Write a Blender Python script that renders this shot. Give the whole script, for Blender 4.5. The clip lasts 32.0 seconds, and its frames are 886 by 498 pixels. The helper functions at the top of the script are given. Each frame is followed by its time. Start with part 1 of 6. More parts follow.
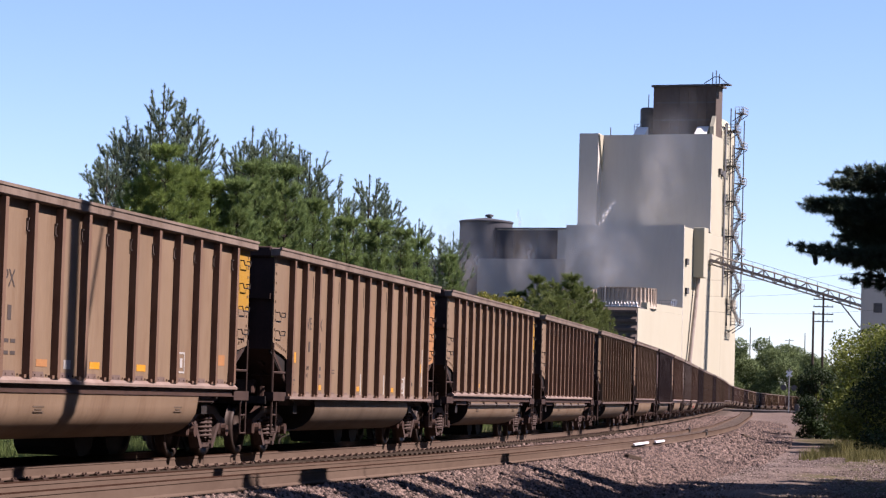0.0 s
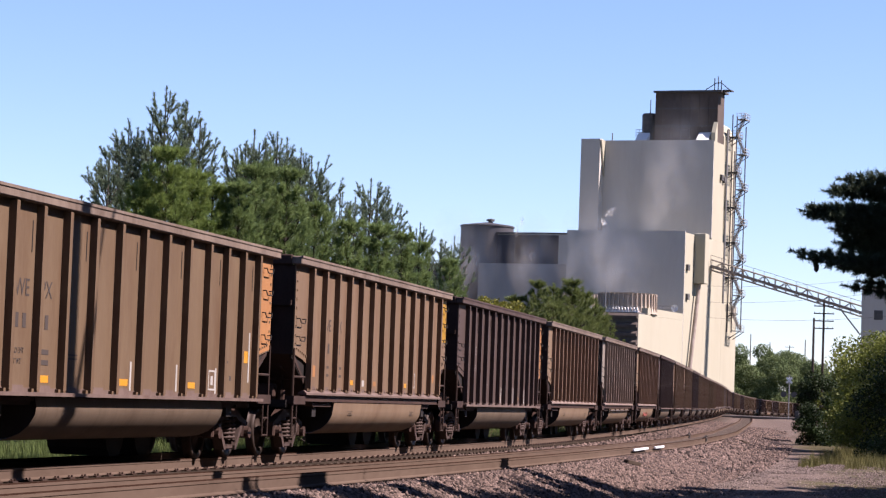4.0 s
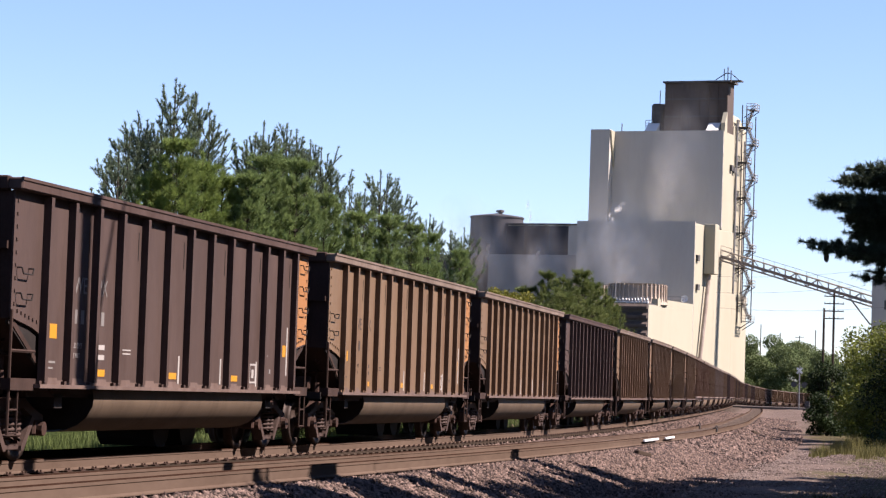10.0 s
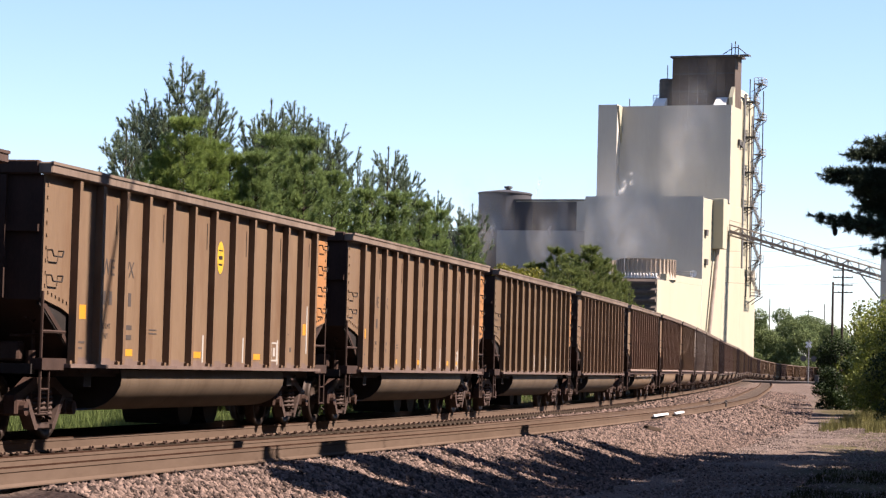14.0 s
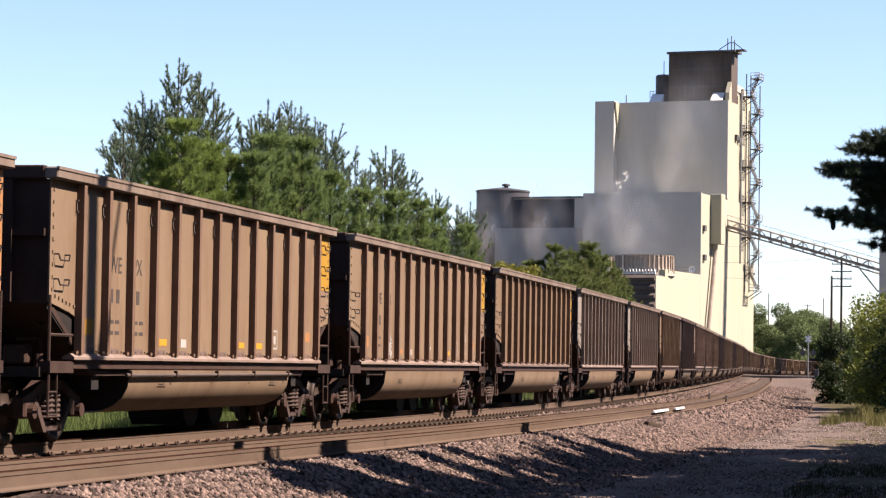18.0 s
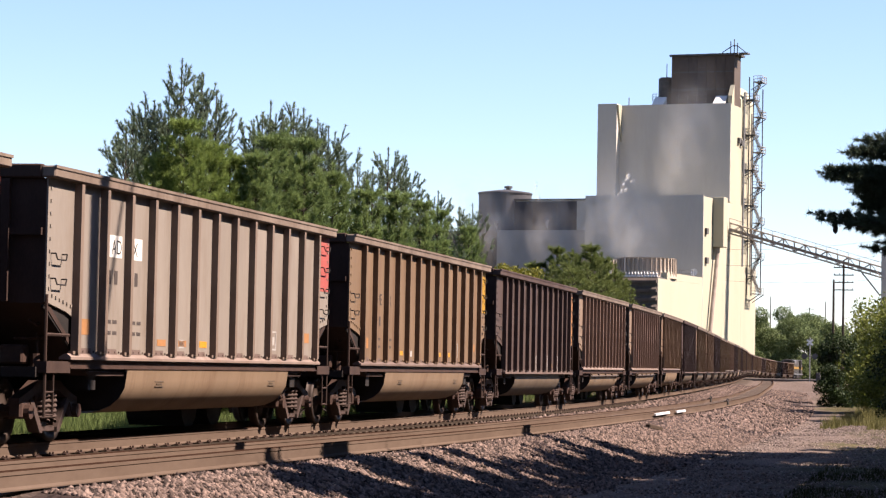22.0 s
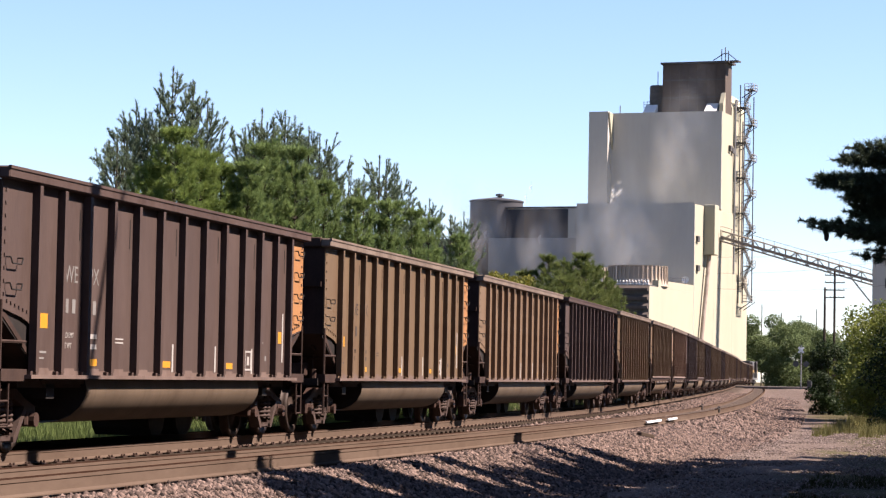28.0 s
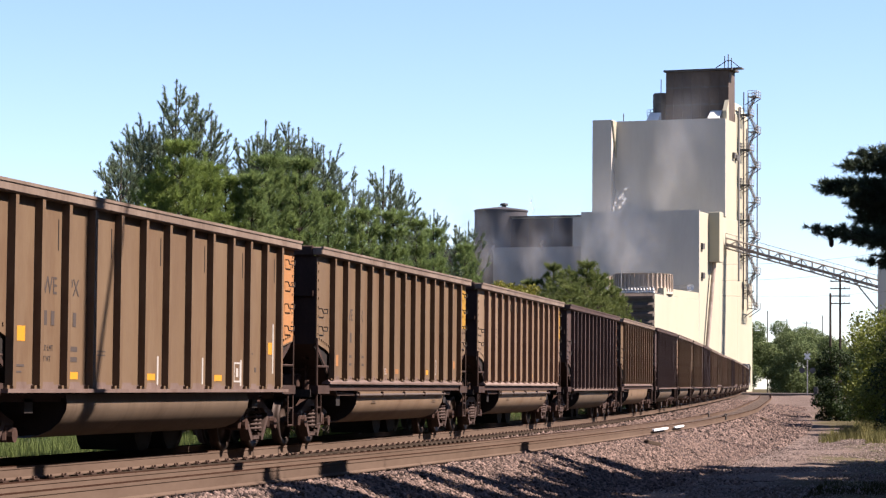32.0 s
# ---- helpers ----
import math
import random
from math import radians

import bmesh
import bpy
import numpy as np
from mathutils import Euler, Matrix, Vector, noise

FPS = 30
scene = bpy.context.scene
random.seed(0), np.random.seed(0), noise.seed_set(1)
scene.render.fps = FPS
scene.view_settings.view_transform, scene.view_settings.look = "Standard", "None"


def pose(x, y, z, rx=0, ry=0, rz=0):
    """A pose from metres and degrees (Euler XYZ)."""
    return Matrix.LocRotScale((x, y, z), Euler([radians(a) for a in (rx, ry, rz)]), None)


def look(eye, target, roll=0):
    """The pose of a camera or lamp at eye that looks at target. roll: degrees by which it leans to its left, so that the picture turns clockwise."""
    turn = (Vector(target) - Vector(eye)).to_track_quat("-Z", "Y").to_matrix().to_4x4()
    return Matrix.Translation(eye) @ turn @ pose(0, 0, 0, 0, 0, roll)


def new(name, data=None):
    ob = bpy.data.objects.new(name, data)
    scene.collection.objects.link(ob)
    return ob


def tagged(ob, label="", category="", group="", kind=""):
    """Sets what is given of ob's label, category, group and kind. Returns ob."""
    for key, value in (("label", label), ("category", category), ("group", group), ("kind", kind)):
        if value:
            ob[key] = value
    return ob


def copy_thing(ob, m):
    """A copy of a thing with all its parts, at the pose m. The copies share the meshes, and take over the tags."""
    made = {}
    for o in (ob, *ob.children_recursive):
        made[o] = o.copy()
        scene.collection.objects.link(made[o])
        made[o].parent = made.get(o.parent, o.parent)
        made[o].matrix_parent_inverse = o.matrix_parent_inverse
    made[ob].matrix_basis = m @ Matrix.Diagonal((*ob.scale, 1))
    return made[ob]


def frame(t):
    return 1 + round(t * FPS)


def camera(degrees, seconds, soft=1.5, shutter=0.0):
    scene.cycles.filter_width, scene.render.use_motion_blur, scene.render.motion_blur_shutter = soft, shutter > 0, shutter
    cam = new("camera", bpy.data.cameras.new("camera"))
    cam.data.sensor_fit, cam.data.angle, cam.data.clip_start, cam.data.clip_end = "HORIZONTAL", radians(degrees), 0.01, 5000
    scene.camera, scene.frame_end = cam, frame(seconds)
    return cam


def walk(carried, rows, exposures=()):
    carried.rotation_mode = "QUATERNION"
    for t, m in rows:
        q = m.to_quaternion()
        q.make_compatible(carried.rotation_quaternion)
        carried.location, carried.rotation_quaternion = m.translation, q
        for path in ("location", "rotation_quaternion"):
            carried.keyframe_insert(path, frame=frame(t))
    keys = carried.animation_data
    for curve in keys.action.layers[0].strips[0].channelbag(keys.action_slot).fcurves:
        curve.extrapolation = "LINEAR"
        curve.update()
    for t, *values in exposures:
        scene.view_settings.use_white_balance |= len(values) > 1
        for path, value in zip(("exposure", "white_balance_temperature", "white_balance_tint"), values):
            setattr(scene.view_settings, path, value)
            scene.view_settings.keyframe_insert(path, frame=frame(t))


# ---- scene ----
# ---- camera: stands still beside the line and is held by hand ----
EYE = Vector((0.0, 0.0, 1.04))
cam = camera(20.489, 32.0, soft=1.3, shutter=0.0)


def aimed(heading, tilt, lean):
    """A camera pose from its heading (degrees right of +Y), its upward tilt and its lean."""
    a, b = radians(heading), radians(tilt)
    return look(EYE, EYE + Vector((math.sin(a) * math.cos(b), math.cos(a) * math.cos(b), math.sin(b))), lean)


WALK_ROWS = [
    (0, -11.689, 3.426, 1.670), (0.5, -11.709, 3.396, 1.942), (1, -11.690, 3.302, 1.819), (1.5, -11.641, 3.309, 1.828), (2, -11.581,
    3.363, 2.085), (2.5, -11.623, 3.472, 2.076), (3, -11.679, 3.520, 1.848), (3.5, -11.682, 3.516, 2.048), (5.5, -11.785, 3.588,
    2.070), (6, -11.840, 3.658, 2.192), (6.5, -11.941, 3.738, 2.214), (7, -12.020, 3.714, 2.202), (7.5, -12.062, 3.606, 2.007), (8,
    -12.011, 3.536, 1.867), (8.5, -11.930, 3.501, 1.854), (9, -11.926, 3.458, 1.916), (9.5, -11.937, 3.366, 1.995), (10, -11.937,
    3.310, 1.922), (10.5, -11.929, 3.261, 1.879), (11, -11.947, 3.283, 1.756), (11.5, -11.906, 3.270, 1.907), (12, -11.961, 3.299,
    1.923), (12.5, -12.074, 3.227, 1.809), (13, -12.119, 3.024, 1.835), (13.5, -12.126, 2.856, 1.614), (14, -12.117, 2.757, 1.524),
    (14.5, -12.053, 2.713, 1.185), (16.5, -12.058, 2.687, 1.314), (17, -12.185, 2.774, 1.113), (17.5, -12.209, 2.758, 0.887), (18,
    -12.078, 2.722, 0.869), (18.5, -11.988, 2.751, 1.067), (19, -11.997, 2.740, 1.190), (19.5, -12.023, 2.746, 1.184), (20, -12.065,
    2.796, 1.173), (20.5, -12.086, 2.826, 1.246), (21, -12.079, 2.794, 1.179), (21.5, -12.084, 2.768, 1.286), (22, -12.128, 2.763,
    1.129), (22.5, -12.159, 2.769, 1.167), (23, -12.134, 2.788, 1.066), (23.5, -12.128, 2.805, 1.073), (24, -12.103, 2.825, 1.220),
    (24.5, -12.051, 2.821, 1.237), (25, -12.008, 2.819, 1.196), (25.5, -12.092, 2.860, 1.205), (27.5, -11.968, 2.896, 1.076), (28,
    -11.929, 2.952, 1.075), (28.5, -11.897, 2.965, 1.044), (29, -11.941, 3.024, 0.855), (29.5, -11.997, 3.132, 0.709), (30, -11.983,
    3.168, 0.289), (30.5, -12.005, 3.194, 0.429), (31, -11.977, 3.234, 0.379), (31.5, -11.987, 3.214, 0.451), (32, -12.045, 3.184,
    0.495),
]
walk(cam, [(t, aimed(a, b, c)) for t, a, b, c in WALK_ROWS], exposures=[(0.0, 1.65, 5650, 28), (3.5, 1.65, 5650, 28), (9.0, 1.72, 5780, 25), (12.0, 1.82, 5880, 24), (14.0, 1.94, 6050, 21), (20.0, 1.94, 6120, 22), (32.0, 1.91, 5900, 22)])

# ---- light: clear late-summer sky, sun square on to the train's near side ----
SUN_AZ, SUN_EL = radians(86.0), radians(47.0)
world = bpy.data.worlds.new("clear_sky")
world.use_nodes = True
scene.world = world
wn = world.node_tree
sky = wn.nodes.new("ShaderNodeTexSky")
sky.sky_type, sky.sun_disc = "NISHITA", False
sky.sun_elevation, sky.sun_rotation = SUN_EL, SUN_AZ
sky.altitude, sky.air_density, sky.dust_density, sky.ozone_density = 1000.0, 1.0, 0.05, 2.0
wn.nodes["Background"].inputs["Strength"].default_value = 0.05
wn.links.new(sky.outputs["Color"], wn.nodes["Background"].inputs["Color"])
sun = new("sun", bpy.data.lights.new("sun", "SUN"))
sun.data.energy, sun.data.angle, sun.data.color = 5.0, radians(0.53), (1.0, 0.86, 0.67)
sun.matrix_world = look((200 * math.sin(SUN_AZ) * math.cos(SUN_EL), 200 * math.cos(SUN_AZ) * math.cos(SUN_EL), 200 * math.sin(SUN_EL)), (0, 0, 0))


# ---- materials ----
def node(nt, kind, **values):
    n = nt.nodes.new(kind)
    for key, value in values.items():
        n.inputs[key.replace("_", " ")].default_value = value
    return n


def surface(name, dark, light, scale=1.5, rough=0.8, metal=0.0, grain=30.0, bump=0.15, depth=0.02, stretch=(1, 1, 1),
            stain=None, stain_amount=0.35, stain_scale=0.6, vary=0.0, island=0.0, see_through=0.0, gloss=0.15):
    """Two-tone surface: broad variation, fine grain with relief, a third tone as stains, and a small change from piece to piece."""
    m = bpy.data.materials.new(name)
    m.use_nodes = True
    nt = m.node_tree
    out = nt.nodes["Principled BSDF"]
    co = nt.nodes.new("ShaderNodeTexCoord")
    mp = nt.nodes.new("ShaderNodeMapping")
    mp.inputs["Scale"].default_value = stretch
    nt.links.new(co.outputs["Object"], mp.inputs["Vector"])
    n1 = node(nt, "ShaderNodeTexNoise", Scale=scale, Detail=6.0, Roughness=0.6)
    n2 = node(nt, "ShaderNodeTexNoise", Scale=grain, Detail=3.0, Roughness=0.7)
    nt.links.new(mp.outputs[0], n1.inputs["Vector"])
    nt.links.new(mp.outputs[0], n2.inputs["Vector"])
    mix = nt.nodes.new("ShaderNodeMath")
    mix.operation = "MULTIPLY_ADD"
    nt.links.new(n2.outputs["Fac"], mix.inputs[0])
    mix.inputs[1].default_value = 0.5
    nt.links.new(n1.outputs["Fac"], mix.inputs[2])
    rng = node(nt, "ShaderNodeMapRange")
    rng.inputs["From Min"].default_value, rng.inputs["From Max"].default_value = 0.45, 1.05
    nt.links.new(mix.outputs[0], rng.inputs["Value"])
    ramp = nt.nodes.new("ShaderNodeMix")
    ramp.data_type = "RGBA"
    ramp.inputs["A"].default_value, ramp.inputs["B"].default_value = (*dark, 1), (*light, 1)
    nt.links.new(rng.outputs["Result"], ramp.inputs["Factor"])
    last = ramp.outputs["Result"]
    if stain:
        n3 = node(nt, "ShaderNodeTexNoise", Scale=stain_scale, Detail=8.0, Roughness=0.7)
        nt.links.new(mp.outputs[0], n3.inputs["Vector"])
        r3 = node(nt, "ShaderNodeMapRange")
        r3.inputs["From Min"].default_value, r3.inputs["From Max"].default_value, r3.inputs["To Max"].default_value = 0.5, 0.72, stain_amount
        nt.links.new(n3.outputs["Fac"], r3.inputs["Value"])
        s = nt.nodes.new("ShaderNodeMix")
        s.data_type = "RGBA"
        s.inputs["B"].default_value = (*stain, 1)
        nt.links.new(r3.outputs["Result"], s.inputs["Factor"])
        nt.links.new(last, s.inputs["A"])
        last = s.outputs["Result"]
    if vary or island:
        src = nt.nodes.new("ShaderNodeObjectInfo") if vary else nt.nodes.new("ShaderNodeNewGeometry")
        hsv = nt.nodes.new("ShaderNodeHueSaturation")
        rv = node(nt, "ShaderNodeMapRange")
        amount = vary or island
        rv.inputs["To Min"].default_value, rv.inputs["To Max"].default_value = 1 - amount, 1 + amount
        nt.links.new(src.outputs["Random" if vary else "Random Per Island"], rv.inputs["Value"])
        nt.links.new(rv.outputs["Result"], hsv.inputs["Value"])
        nt.links.new(last, hsv.inputs["Color"])
        last = hsv.outputs["Color"]
    nt.links.new(last, out.inputs["Base Color"])
    out.inputs["Roughness"].default_value, out.inputs["Metallic"].default_value, out.inputs["Specular IOR Level"].default_value = rough, metal, gloss
    if bump:
        b = node(nt, "ShaderNodeBump", Strength=bump, Distance=depth)
        nt.links.new(mix.outputs[0], b.inputs["Height"])
        nt.links.new(b.outputs["Normal"], out.inputs["Normal"])
    if see_through:
        tr, ms = nt.nodes.new("ShaderNodeBsdfTranslucent"), nt.nodes.new("ShaderNodeMixShader")
        nt.links.new(last, tr.inputs["Color"])
        ms.inputs["Fac"].default_value = see_through
        nt.links.new(out.outputs[0], ms.inputs[1])
        nt.links.new(tr.outputs[0], ms.inputs[2])
        nt.links.new(ms.outputs[0], nt.nodes["Material Output"].inputs["Surface"])
    return m


def rusty(name, dark, light, stain):
    return surface(name, dark, light, scale=0.9, grain=14.0, rough=0.72, bump=0.12, depth=0.012, stretch=(1, 1.6, 0.35), stain=stain,
                   stain_amount=0.6, stain_scale=1.1)


BODY = {
    "brown": rusty("brown_car_paint", (0.08718, 0.05562, 0.03347), (0.1337, 0.09012, 0.05556), (0.06934, 0.03356, 0.01674)),
    "rust": rusty("rusty_brown_car_paint", (0.0727, 0.04525, 0.02578), (0.1069, 0.07414, 0.04352), (0.05559, 0.02698, 0.0129)),
    "tan": rusty("light_brown_car_paint", (0.107, 0.07257, 0.04504), (0.149, 0.1042, 0.06587), (0.07908, 0.04269, 0.02285)),
    "pale": rusty("pale_beige_car_paint", (0.1184, 0.08421, 0.05962), (0.1624, 0.118, 0.08496), (0.08777, 0.05283, 0.03279)),
    "grey": rusty("grey_car_paint", (0.1252, 0.1055, 0.08672), (0.1716, 0.1464, 0.1219), (0.0949, 0.06856, 0.05014)),
    "dark": rusty("dark_car_paint", (0.03605, 0.02409, 0.02075), (0.06149, 0.04169, 0.03485), (0.02967, 0.01668, 0.01162)),
}
RIB = dict(BODY)
RIB["tan"] = rusty("rust_tinged_tan_rib_paint", (0.08712, 0.05192, 0.03411), (0.1267, 0.07987, 0.05307), (0.06138, 0.02995, 0.01706))
RIB["pale"] = rusty("rust_tinged_beige_rib_paint", (0.095, 0.060, 0.044), (0.135, 0.090, 0.067), (0.068, 0.036, 0.023))
RIB["grey"] = rusty("rust_tinged_grey_rib_paint", (0.1029, 0.07548, 0.058), (0.147, 0.1102, 0.085), (0.0784, 0.04692, 0.031))
TUB = rusty("tub_steel", (0.1072, 0.07257, 0.04494), (0.152, 0.1047, 0.06602), (0.07146, 0.03957, 0.02111))
CHORD = rusty("weathered_chord_steel", (0.07731, 0.056, 0.0424), (0.1559, 0.1196, 0.09228), (0.04489, 0.02673, 0.01746))
CHORD_DARK = rusty("grimy_chord_steel", (0.034, 0.021, 0.017), (0.062, 0.041, 0.034), (0.022, 0.011, 0.008))
TUB_DARK = rusty("grimy_tub_steel", (0.05684, 0.04, 0.0266), (0.0882, 0.064, 0.04275), (0.03528, 0.021, 0.01235))
SILL_DARK = rusty("grimy_sill_steel", (0.07, 0.048, 0.039), (0.12, 0.085, 0.07), (0.045, 0.023, 0.015))
SILL = rusty("dusty_sill_steel", (0.105, 0.075, 0.060), (0.175, 0.130, 0.106), (0.0825, 0.0441, 0.0297))
END = {
    "yellow": surface("yellow_end_paint", (0.195, 0.1024, 0.0078), (0.2438, 0.1365, 0.0156), grain=12, stain=(0.0975, 0.04875, 0.039)),
    "orange": surface("faded_orange_end_paint", (0.1852, 0.08336, 0.02964), (0.247, 0.1205, 0.04631), grain=12, stain=(0.1111, 0.05557, 0.03087)),
    "red": surface("faded_red_end_paint", (0.195, 0.04225, 0.03575), (0.247, 0.065, 0.05525), grain=12, stain=(0.13, 0.065, 0.052)),
}
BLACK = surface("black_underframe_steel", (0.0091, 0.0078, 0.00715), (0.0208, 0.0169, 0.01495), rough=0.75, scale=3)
# Lighter copy of CAST: sunlight on the trucks' lower parts, put into colour.
FRAME_CAST = surface("sunlit_cast_steel", (0.02736, 0.0175, 0.014), (0.0612, 0.0406, 0.0329), rough=0.75, scale=4, grain=25)
CAST = surface("rusty_cast_steel", (0.02145, 0.01173, 0.008398), (0.0494, 0.02779, 0.02038), rough=0.75, scale=4, grain=25)
# Shade on the sunless car ends is put into this dark brown.
CAR_END = surface("shade_toned_end_steel", (0.018, 0.0105, 0.008), (0.042, 0.025, 0.019), rough=0.85, scale=2, stretch=(1, 1, 0.4))
WHEEL = surface("wheel_steel", (0.0195, 0.013, 0.0104), (0.0455, 0.0312, 0.02405), rough=0.6, scale=5, metal=0.2)
RAILSIDE = surface("rusty_rail_steel", (0.060, 0.042, 0.031), (0.094, 0.068, 0.051), rough=0.8, scale=0.8, grain=10, stretch=(1, 0.25, 1), gloss=0.0)
RAILTOP = surface("dark_worn_rail_head", (0.014, 0.007, 0.0045), (0.028, 0.015, 0.010), rough=0.95, metal=0.0, bump=0, gloss=0.0)
PIPE = surface("pale_pipe_steel", (0.05, 0.038, 0.031), (0.085, 0.066, 0.055), scale=2, grain=12, rough=0.6)
STICKER = surface("yellow_reflector", (0.312, 0.145, 0.0078), (0.377, 0.182, 0.013), rough=0.4, bump=0)
WORN = surface("worn_stencil_paint", (0.10, 0.092, 0.085), (0.16, 0.15, 0.14), rough=0.7, bump=0)
EMBLEM = surface("yellow_emblem_paint", (0.30, 0.20, 0.012), (0.37, 0.25, 0.02), rough=0.6, bump=0, stain=(0.06, 0.04, 0.02), stain_amount=0.8, stain_scale=6.0)
PATCH = surface("white_patch_paint", (0.40, 0.385, 0.35), (0.50, 0.485, 0.45), rough=0.7, bump=0)
STENCIL = surface("white_stencil_paint", (0.20, 0.185, 0.17), (0.30, 0.285, 0.265), rough=0.7, bump=0)
FADED = surface("faded_stencil_paint", (0.034, 0.027, 0.024), (0.05, 0.04, 0.035), rough=0.8, bump=0)
TIE = surface("weathered_tie_wood", (0.026, 0.01917, 0.01451), (0.052, 0.03934, 0.02998), grain=40, stretch=(0.3, 2, 1), vary=0.2, gloss=0.0)
STONE = surface("ballast_stone", (0.03128, 0.02156, 0.01763), (0.1398, 0.09768, 0.07912), scale=6, grain=60, island=0.9, rough=0.9)
CREAM = surface("cream_painted_concrete", (0.2598, 0.2421, 0.1771), (0.2952, 0.2775, 0.2096), scale=0.08, grain=1.2, stretch=(1, 1, 0.3), bump=0.1,
                stain=(0.2244, 0.1978, 0.1417), stain_amount=0.35, stain_scale=0.15, rough=0.85)
CLAD = surface("pale_metal_cladding", (0.3381, 0.3172, 0.276), (0.3969, 0.3743, 0.3317), scale=0.06, grain=1.0, stretch=(1, 1, 0.2), bump=0.08,
               stain=(0.1988, 0.1827, 0.1599), stain_amount=0.35, stain_scale=0.12, rough=0.7)
DULL = surface("dull_grey_cladding", (0.205, 0.195, 0.185), (0.265, 0.252, 0.24), scale=0.1, grain=1.2, stretch=(1, 1, 0.3), stain=(0.13, 0.12, 0.11), stain_amount=0.5, stain_scale=0.15)
SOOT = surface("soot_stained_cladding", (0.04641, 0.03494, 0.02894), (0.09282, 0.0748, 0.06279), scale=0.15, grain=1.5, stretch=(1, 1, 0.4),
               stain=(0.0168, 0.01344, 0.01176), stain_amount=0.6, stain_scale=0.2)
GREYTANK = surface("dark_grey_tank_steel", (0.03616, 0.03616, 0.04137), (0.05123, 0.05123, 0.05704), scale=0.1, grain=1.5, stretch=(1, 1, 0.3),
                   stain=(0.0663, 0.0648, 0.0674), stain_amount=0.5, stain_scale=0.15)
ROAD = surface("worn_asphalt", (0.06, 0.052, 0.046), (0.10, 0.088, 0.078), scale=0.6, grain=14)
PALEROOF = surface("pale_roof_membrane", (0.46, 0.455, 0.44), (0.56, 0.55, 0.53), scale=0.2, grain=3)
TERRA = surface("tan_fan_shroud", (0.28, 0.23, 0.18), (0.35, 0.29, 0.23), scale=0.5, grain=4)
GALV = surface("galvanised_steel", (0.156, 0.156, 0.156), (0.216, 0.213, 0.207), scale=1, grain=8, rough=0.5, metal=0.3)
RUSTFRAME = surface("rust_streaked_steel", (0.153, 0.1157, 0.08797), (0.2856, 0.2479, 0.2111), scale=0.6, grain=5)
TRUSS = surface("pale_painted_truss_steel", (0.20, 0.175, 0.145), (0.31, 0.275, 0.23), scale=0.6, grain=4)
DARKMETAL = surface("dark_metal", (0.045, 0.043, 0.042), (0.09, 0.085, 0.08), scale=1.5, grain=9, rough=0.6)
WOODPOLE = surface("creosoted_pole_wood", (0.018, 0.0125, 0.0095), (0.04, 0.029, 0.022), grain=20, stretch=(1, 1, 0.1))
WHITEPAINT = surface("white_paint", (0.5, 0.5, 0.49), (0.6, 0.6, 0.585), grain=10)
BARK = surface("pine_bark", (0.02063, 0.015, 0.01125), (0.04875, 0.0375, 0.03), grain=14, scale=3, stretch=(1, 1, 0.4), bump=0.5)
NEEDLE = surface("pine_needles", (0.08564, 0.1279, 0.02891), (0.1919, 0.249, 0.06121), scale=0.7, grain=6, bump=0, rough=0.6, island=0.3, see_through=0.4)
NEEDLE_DEEP = surface("deep_green_pine_needles", (0.08125, 0.1238, 0.039), (0.182, 0.2381, 0.075), scale=0.7, grain=6, bump=0, rough=0.6, island=0.35, see_through=0.4)
NEEDLE_BLUE = surface("blue_green_pine_needles", (0.074, 0.104, 0.060), (0.162, 0.200, 0.118), scale=0.8, grain=6, bump=0, rough=0.6, island=0.3, see_through=0.35)
# Shade is put into this leaf colour, well below the other leaves.
DARKLEAF = surface("shade_toned_leaves", (0.00972, 0.01782, 0.00486), (0.02592, 0.04212, 0.00972), scale=0.5, grain=4, bump=0, rough=0.6, island=0.35, see_through=0.2)
SPRUCE = surface("dark_spruce_needles", (0.0256, 0.0368, 0.0224), (0.064, 0.0832, 0.0448), scale=1.2, grain=8, bump=0, rough=0.65, island=0.3, see_through=0.1)
LEAF = surface("green_leaves", (0.024, 0.05, 0.010), (0.06, 0.10, 0.02), scale=0.5, grain=4, bump=0, rough=0.55, island=0.35, see_through=0.3)
# Brighter counterpart of DARKLEAF: sunlight is put into the leaf colour.
LEAF_BUSH = surface("olive_sunlit_leaves", (0.05625, 0.0775, 0.0125), (0.15, 0.1625, 0.03), scale=0.6, grain=4, bump=0, rough=0.55, island=0.4, see_through=0.3)
NEEDLE_OLIVE = surface("olive_pine_needles", (0.0696, 0.0936, 0.024), (0.15, 0.174, 0.0528), scale=0.8, grain=6, bump=0, rough=0.6, island=0.35, see_through=0.35)
LEAF_FAR = surface("far_woodland_leaves", (0.0598, 0.0864, 0.0328), (0.1196, 0.149, 0.05576), scale=0.12, grain=1.5, bump=0, rough=0.7, island=0.3, see_through=0.3)
LAWN = surface("lush_green_grass", (0.048, 0.072, 0.018), (0.110, 0.135, 0.040), scale=0.4, grain=4, bump=0, island=0.3, see_through=0.3)
LEAF_YELLOW = surface("yellowing_leaves", (0.075, 0.082, 0.012), (0.16, 0.145, 0.02), scale=0.6, grain=4, bump=0, rough=0.55, island=0.35, see_through=0.3)
GRASS = surface("dry_grass_blades", (0.06094, 0.06375, 0.01875), (0.1452, 0.1266, 0.045), scale=0.7, grain=5, bump=0, island=0.35, see_through=0.25)
